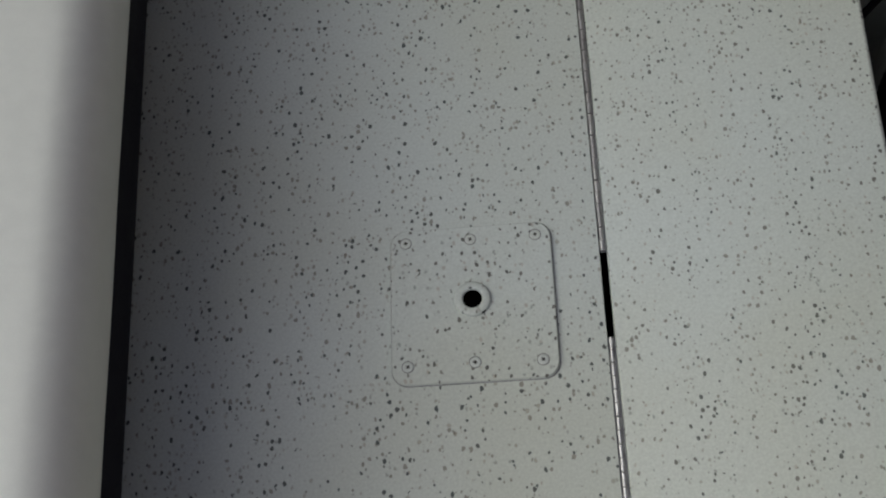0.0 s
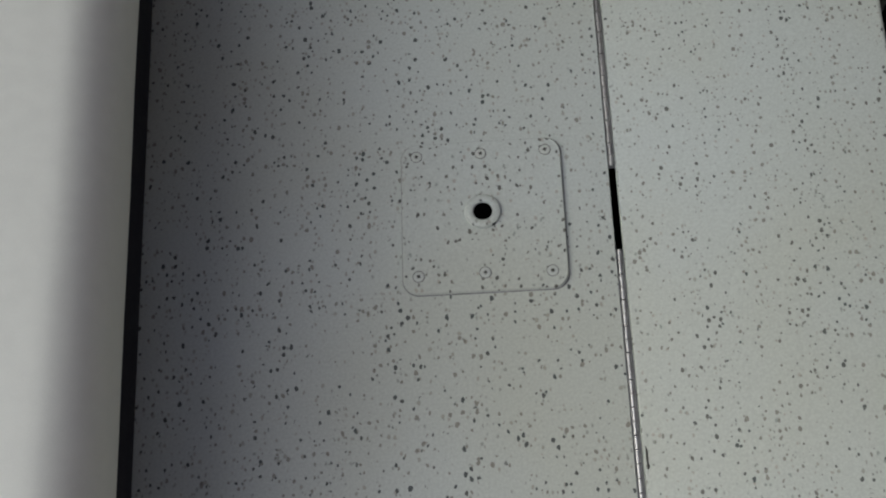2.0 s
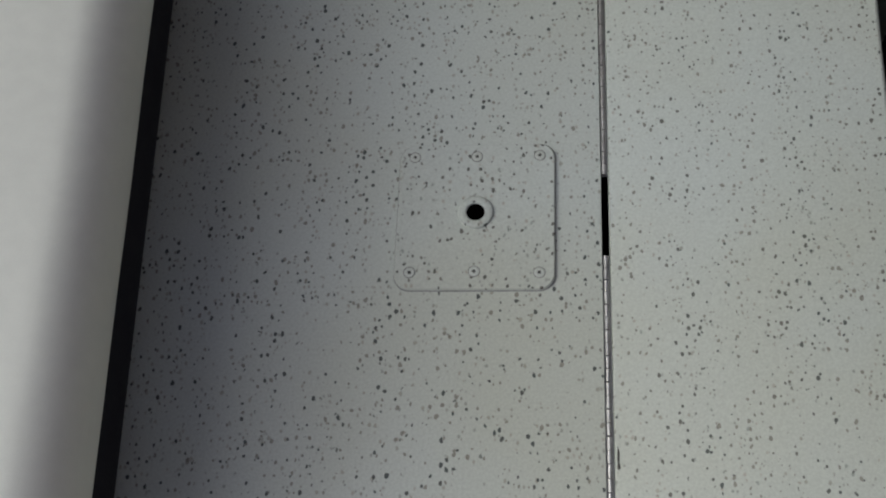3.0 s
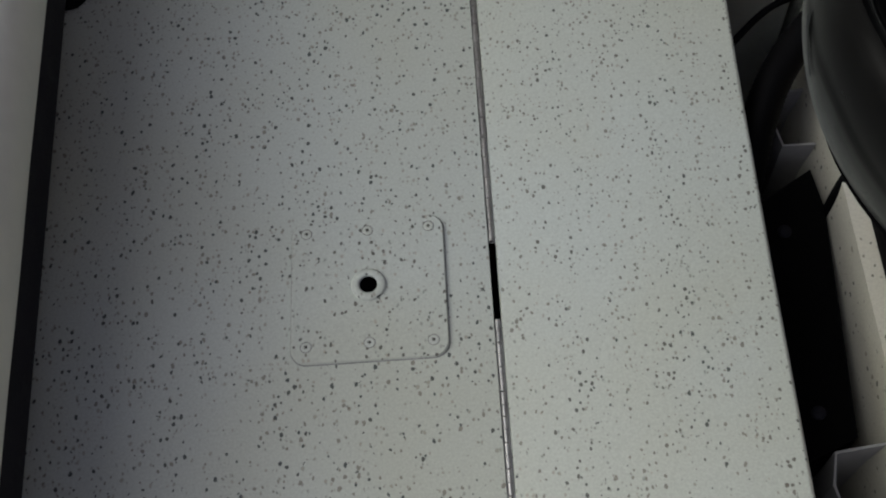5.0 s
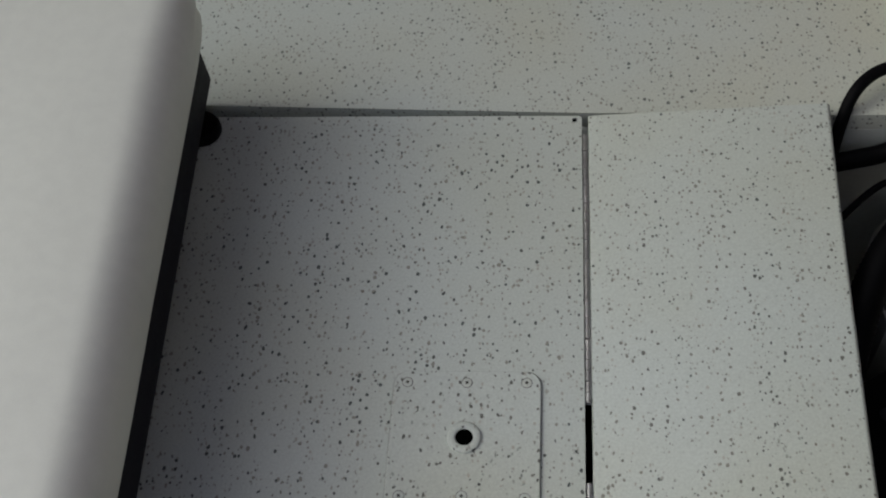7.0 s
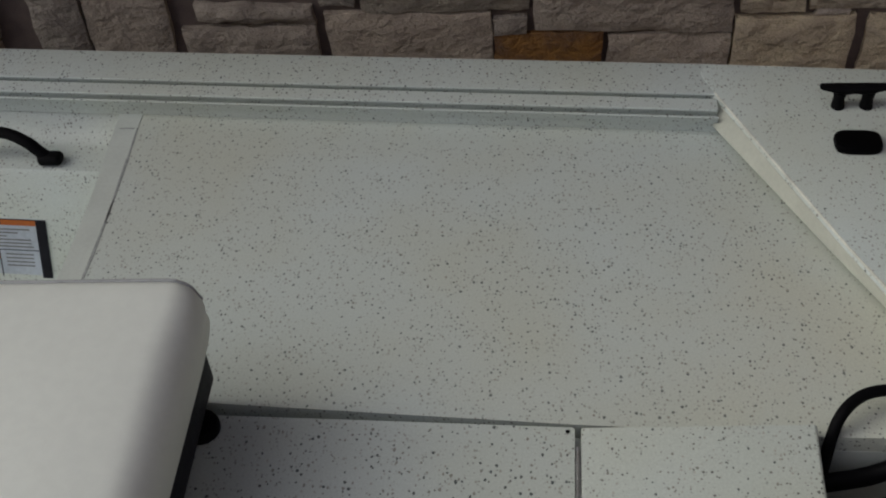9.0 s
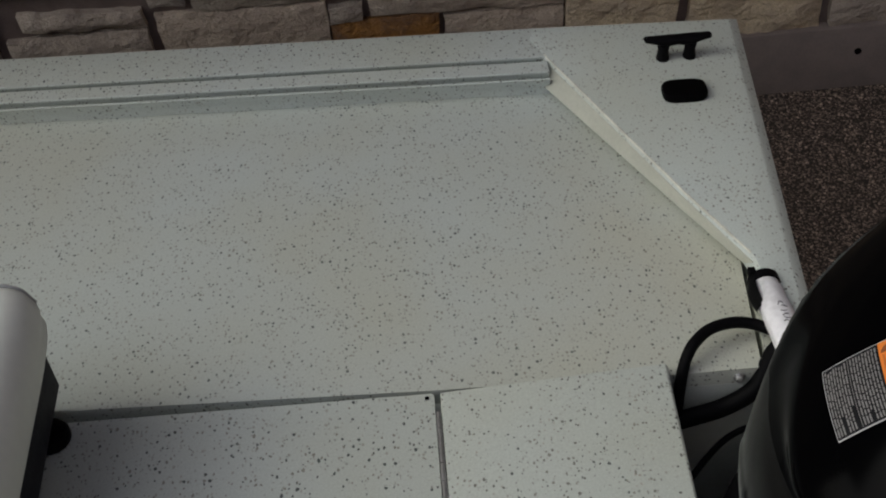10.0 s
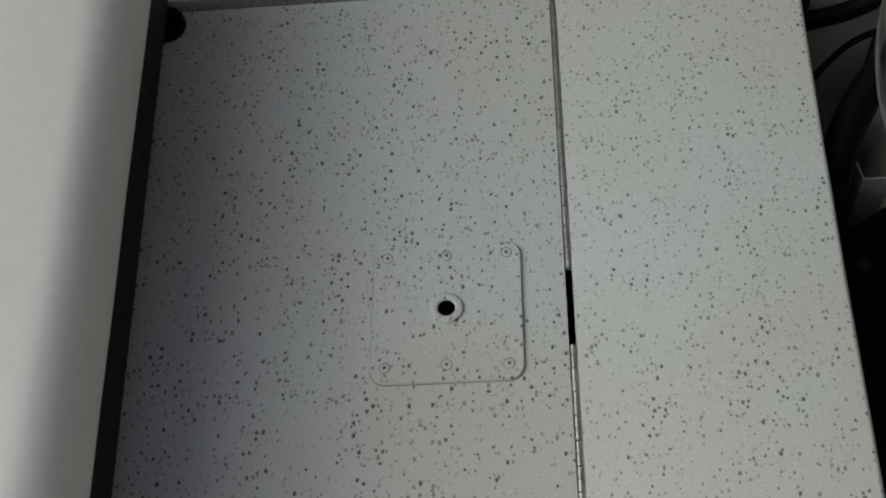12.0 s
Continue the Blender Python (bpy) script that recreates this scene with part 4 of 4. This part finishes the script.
decal("bar", -0.06, 0.32, 0.405, 0.428, AMBER, frame_card, 0.0028)
rng = random.Random(5)
for col in range(18):
    v = -0.455 + 0.0445 * col
    if col == 8:
        decal("rule", -0.43, 0.49, v + 0.008, v + 0.013, PRINT, frame_card, 0.0024)
        continue
    u = -0.42 + (rng.uniform(0.0, 0.3) if rng.random() < 0.4 else 0.0)
    while u < 0.45:
        w = min(rng.uniform(0.03, 0.13), 0.47 - u)
        decal("bar", u, u + w, v, v + rng.uniform(0.016, 0.022), PRINT, frame_card, 0.0024)
        u += w + 0.018
decal("badge", 0.0, 1.48, 0.0, 2.2, SILVER, motor, 0.0016, "pale silver badge shape", 1.48, on_shoulder)


def side_strip(name, grow, mat, lift, label=""):
    """A long plate on the cowl's side, narrowing towards the stern."""
    bm = bmesh.new()
    rows = []
    for k in range(9):
        u = k / 8
        y, z, half = 0.080 + grow - (0.112 + 2 * grow) * u, 0.020 - 0.095 * u, 0.011 - 0.005 * u + grow
        rows.append([skin((-math.sqrt(1 - y * y - w * w), y, w), lift) for w in (z - half, z, z + half)])
    loft(bm, rows, closed=False, caps=False)
    return part(name, bm, mat, motor, label, 60)


side_strip("badge_rim", 0.004, LABEL, 0.0010)
side_strip("side_badge", 0.0, SILVER, 0.0016, "silver strip on the cowl side")

# ---- grab handle and card on the hull side ----
handle = base("grab_handle", (-0.995, 1.132, -0.055), "black moulded grab handle on the hull side", "handle")
bm = bmesh.new()
tube(bm, [(-0.124, 0.006, 0.014), (-0.106, 0.010, 0.032), (-0.088, 0.015, 0.046), (-0.050, 0.024, 0.057), (0.0, 0.027, 0.059), (0.050, 0.024, 0.057), (0.088, 0.015, 0.044), (0.106, 0.010, 0.030), (0.124, 0.006, 0.014)], 0.0125, 14, 8, 0.85)
part("grip", bm, RUBBER, handle, smooth=50)
for x in (-0.131, 0.131):
    bm = bmesh.new()
    box(bm, x - 0.0235, x + 0.0235, -0.010, 0.020, 0.0, 0.022)
    part("foot", bevelled(bm, 0.008, 3), RUBBER, handle, smooth=40)

card = base("safety_label", (0, 0, 0), "printed safety label with orange bands on the hull side", "label")


def on_side(x, z, lift):
    """A point of the sloping hull side, below the ledge; the card leans with its right edge."""
    x += 0.152 * (z + 0.172)
    s = -0.099 - 0.031 * (-0.063 - z) / 0.237
    return Vector((x, lip_y(x) + s - lift, z))


def slip(name, x0, x1, z0, z1, mat, parent, lift, label=""):
    bm = bmesh.new()
    loft(bm, [[on_side(x0, z0, h), on_side(x1, z0, h), on_side(x1, z1, h), on_side(x0, z1, h)] for h in (lift, lift - 0.0007)])
    return part(name, bm, mat, parent, label)


slip("sheet", -1.22, -0.902, -0.33, -0.172, CARD, card, 0.0012)
slip("black_edge", -0.924, -0.902, -0.33, -0.172, BOARD, card, 0.0019)
slip("black_edge", -1.22, -0.9245, -0.1738, -0.172, BOARD, card, 0.0019)
slip("orange_band", -1.22, -0.9245, -0.187, -0.1742, AMBER, card, 0.0019)
slip("orange_band", -1.22, -1.0125, -0.2725, -0.2495, AMBER, card, 0.0019)
slip("rule", -1.0122, -0.9245, -0.2495, -0.2475, INK, card, 0.0019)
slip("rule", -1.0122, -1.010, -0.33, -0.250, INK, card, 0.0019)
slip("bar", -1.16, -1.115, -0.1845, -0.177, RUSTY, card, 0.0026)
slip("bar", -1.06, -0.998, -0.1845, -0.177, RUSTY, card, 0.0026)
slip("bar", -1.15, -1.04, -0.266, -0.256, RUSTY, card, 0.0026)
rng = random.Random(8)
for k in range(6):
    z = -0.196 - 0.0085 * k
    slip("bar", -1.19, -0.935 - rng.choice((0.0, 0.004, 0.03, 0.055)), z - 0.0028, z, PRINT, card, 0.0019)
for k in range(4):
    z = -0.258 - 0.0095 * k
    slip("bar", -0.998, -0.938 - rng.choice((0.0, 0.012)), z - 0.0028, z, PRINT, card, 0.0019)

build_wall()
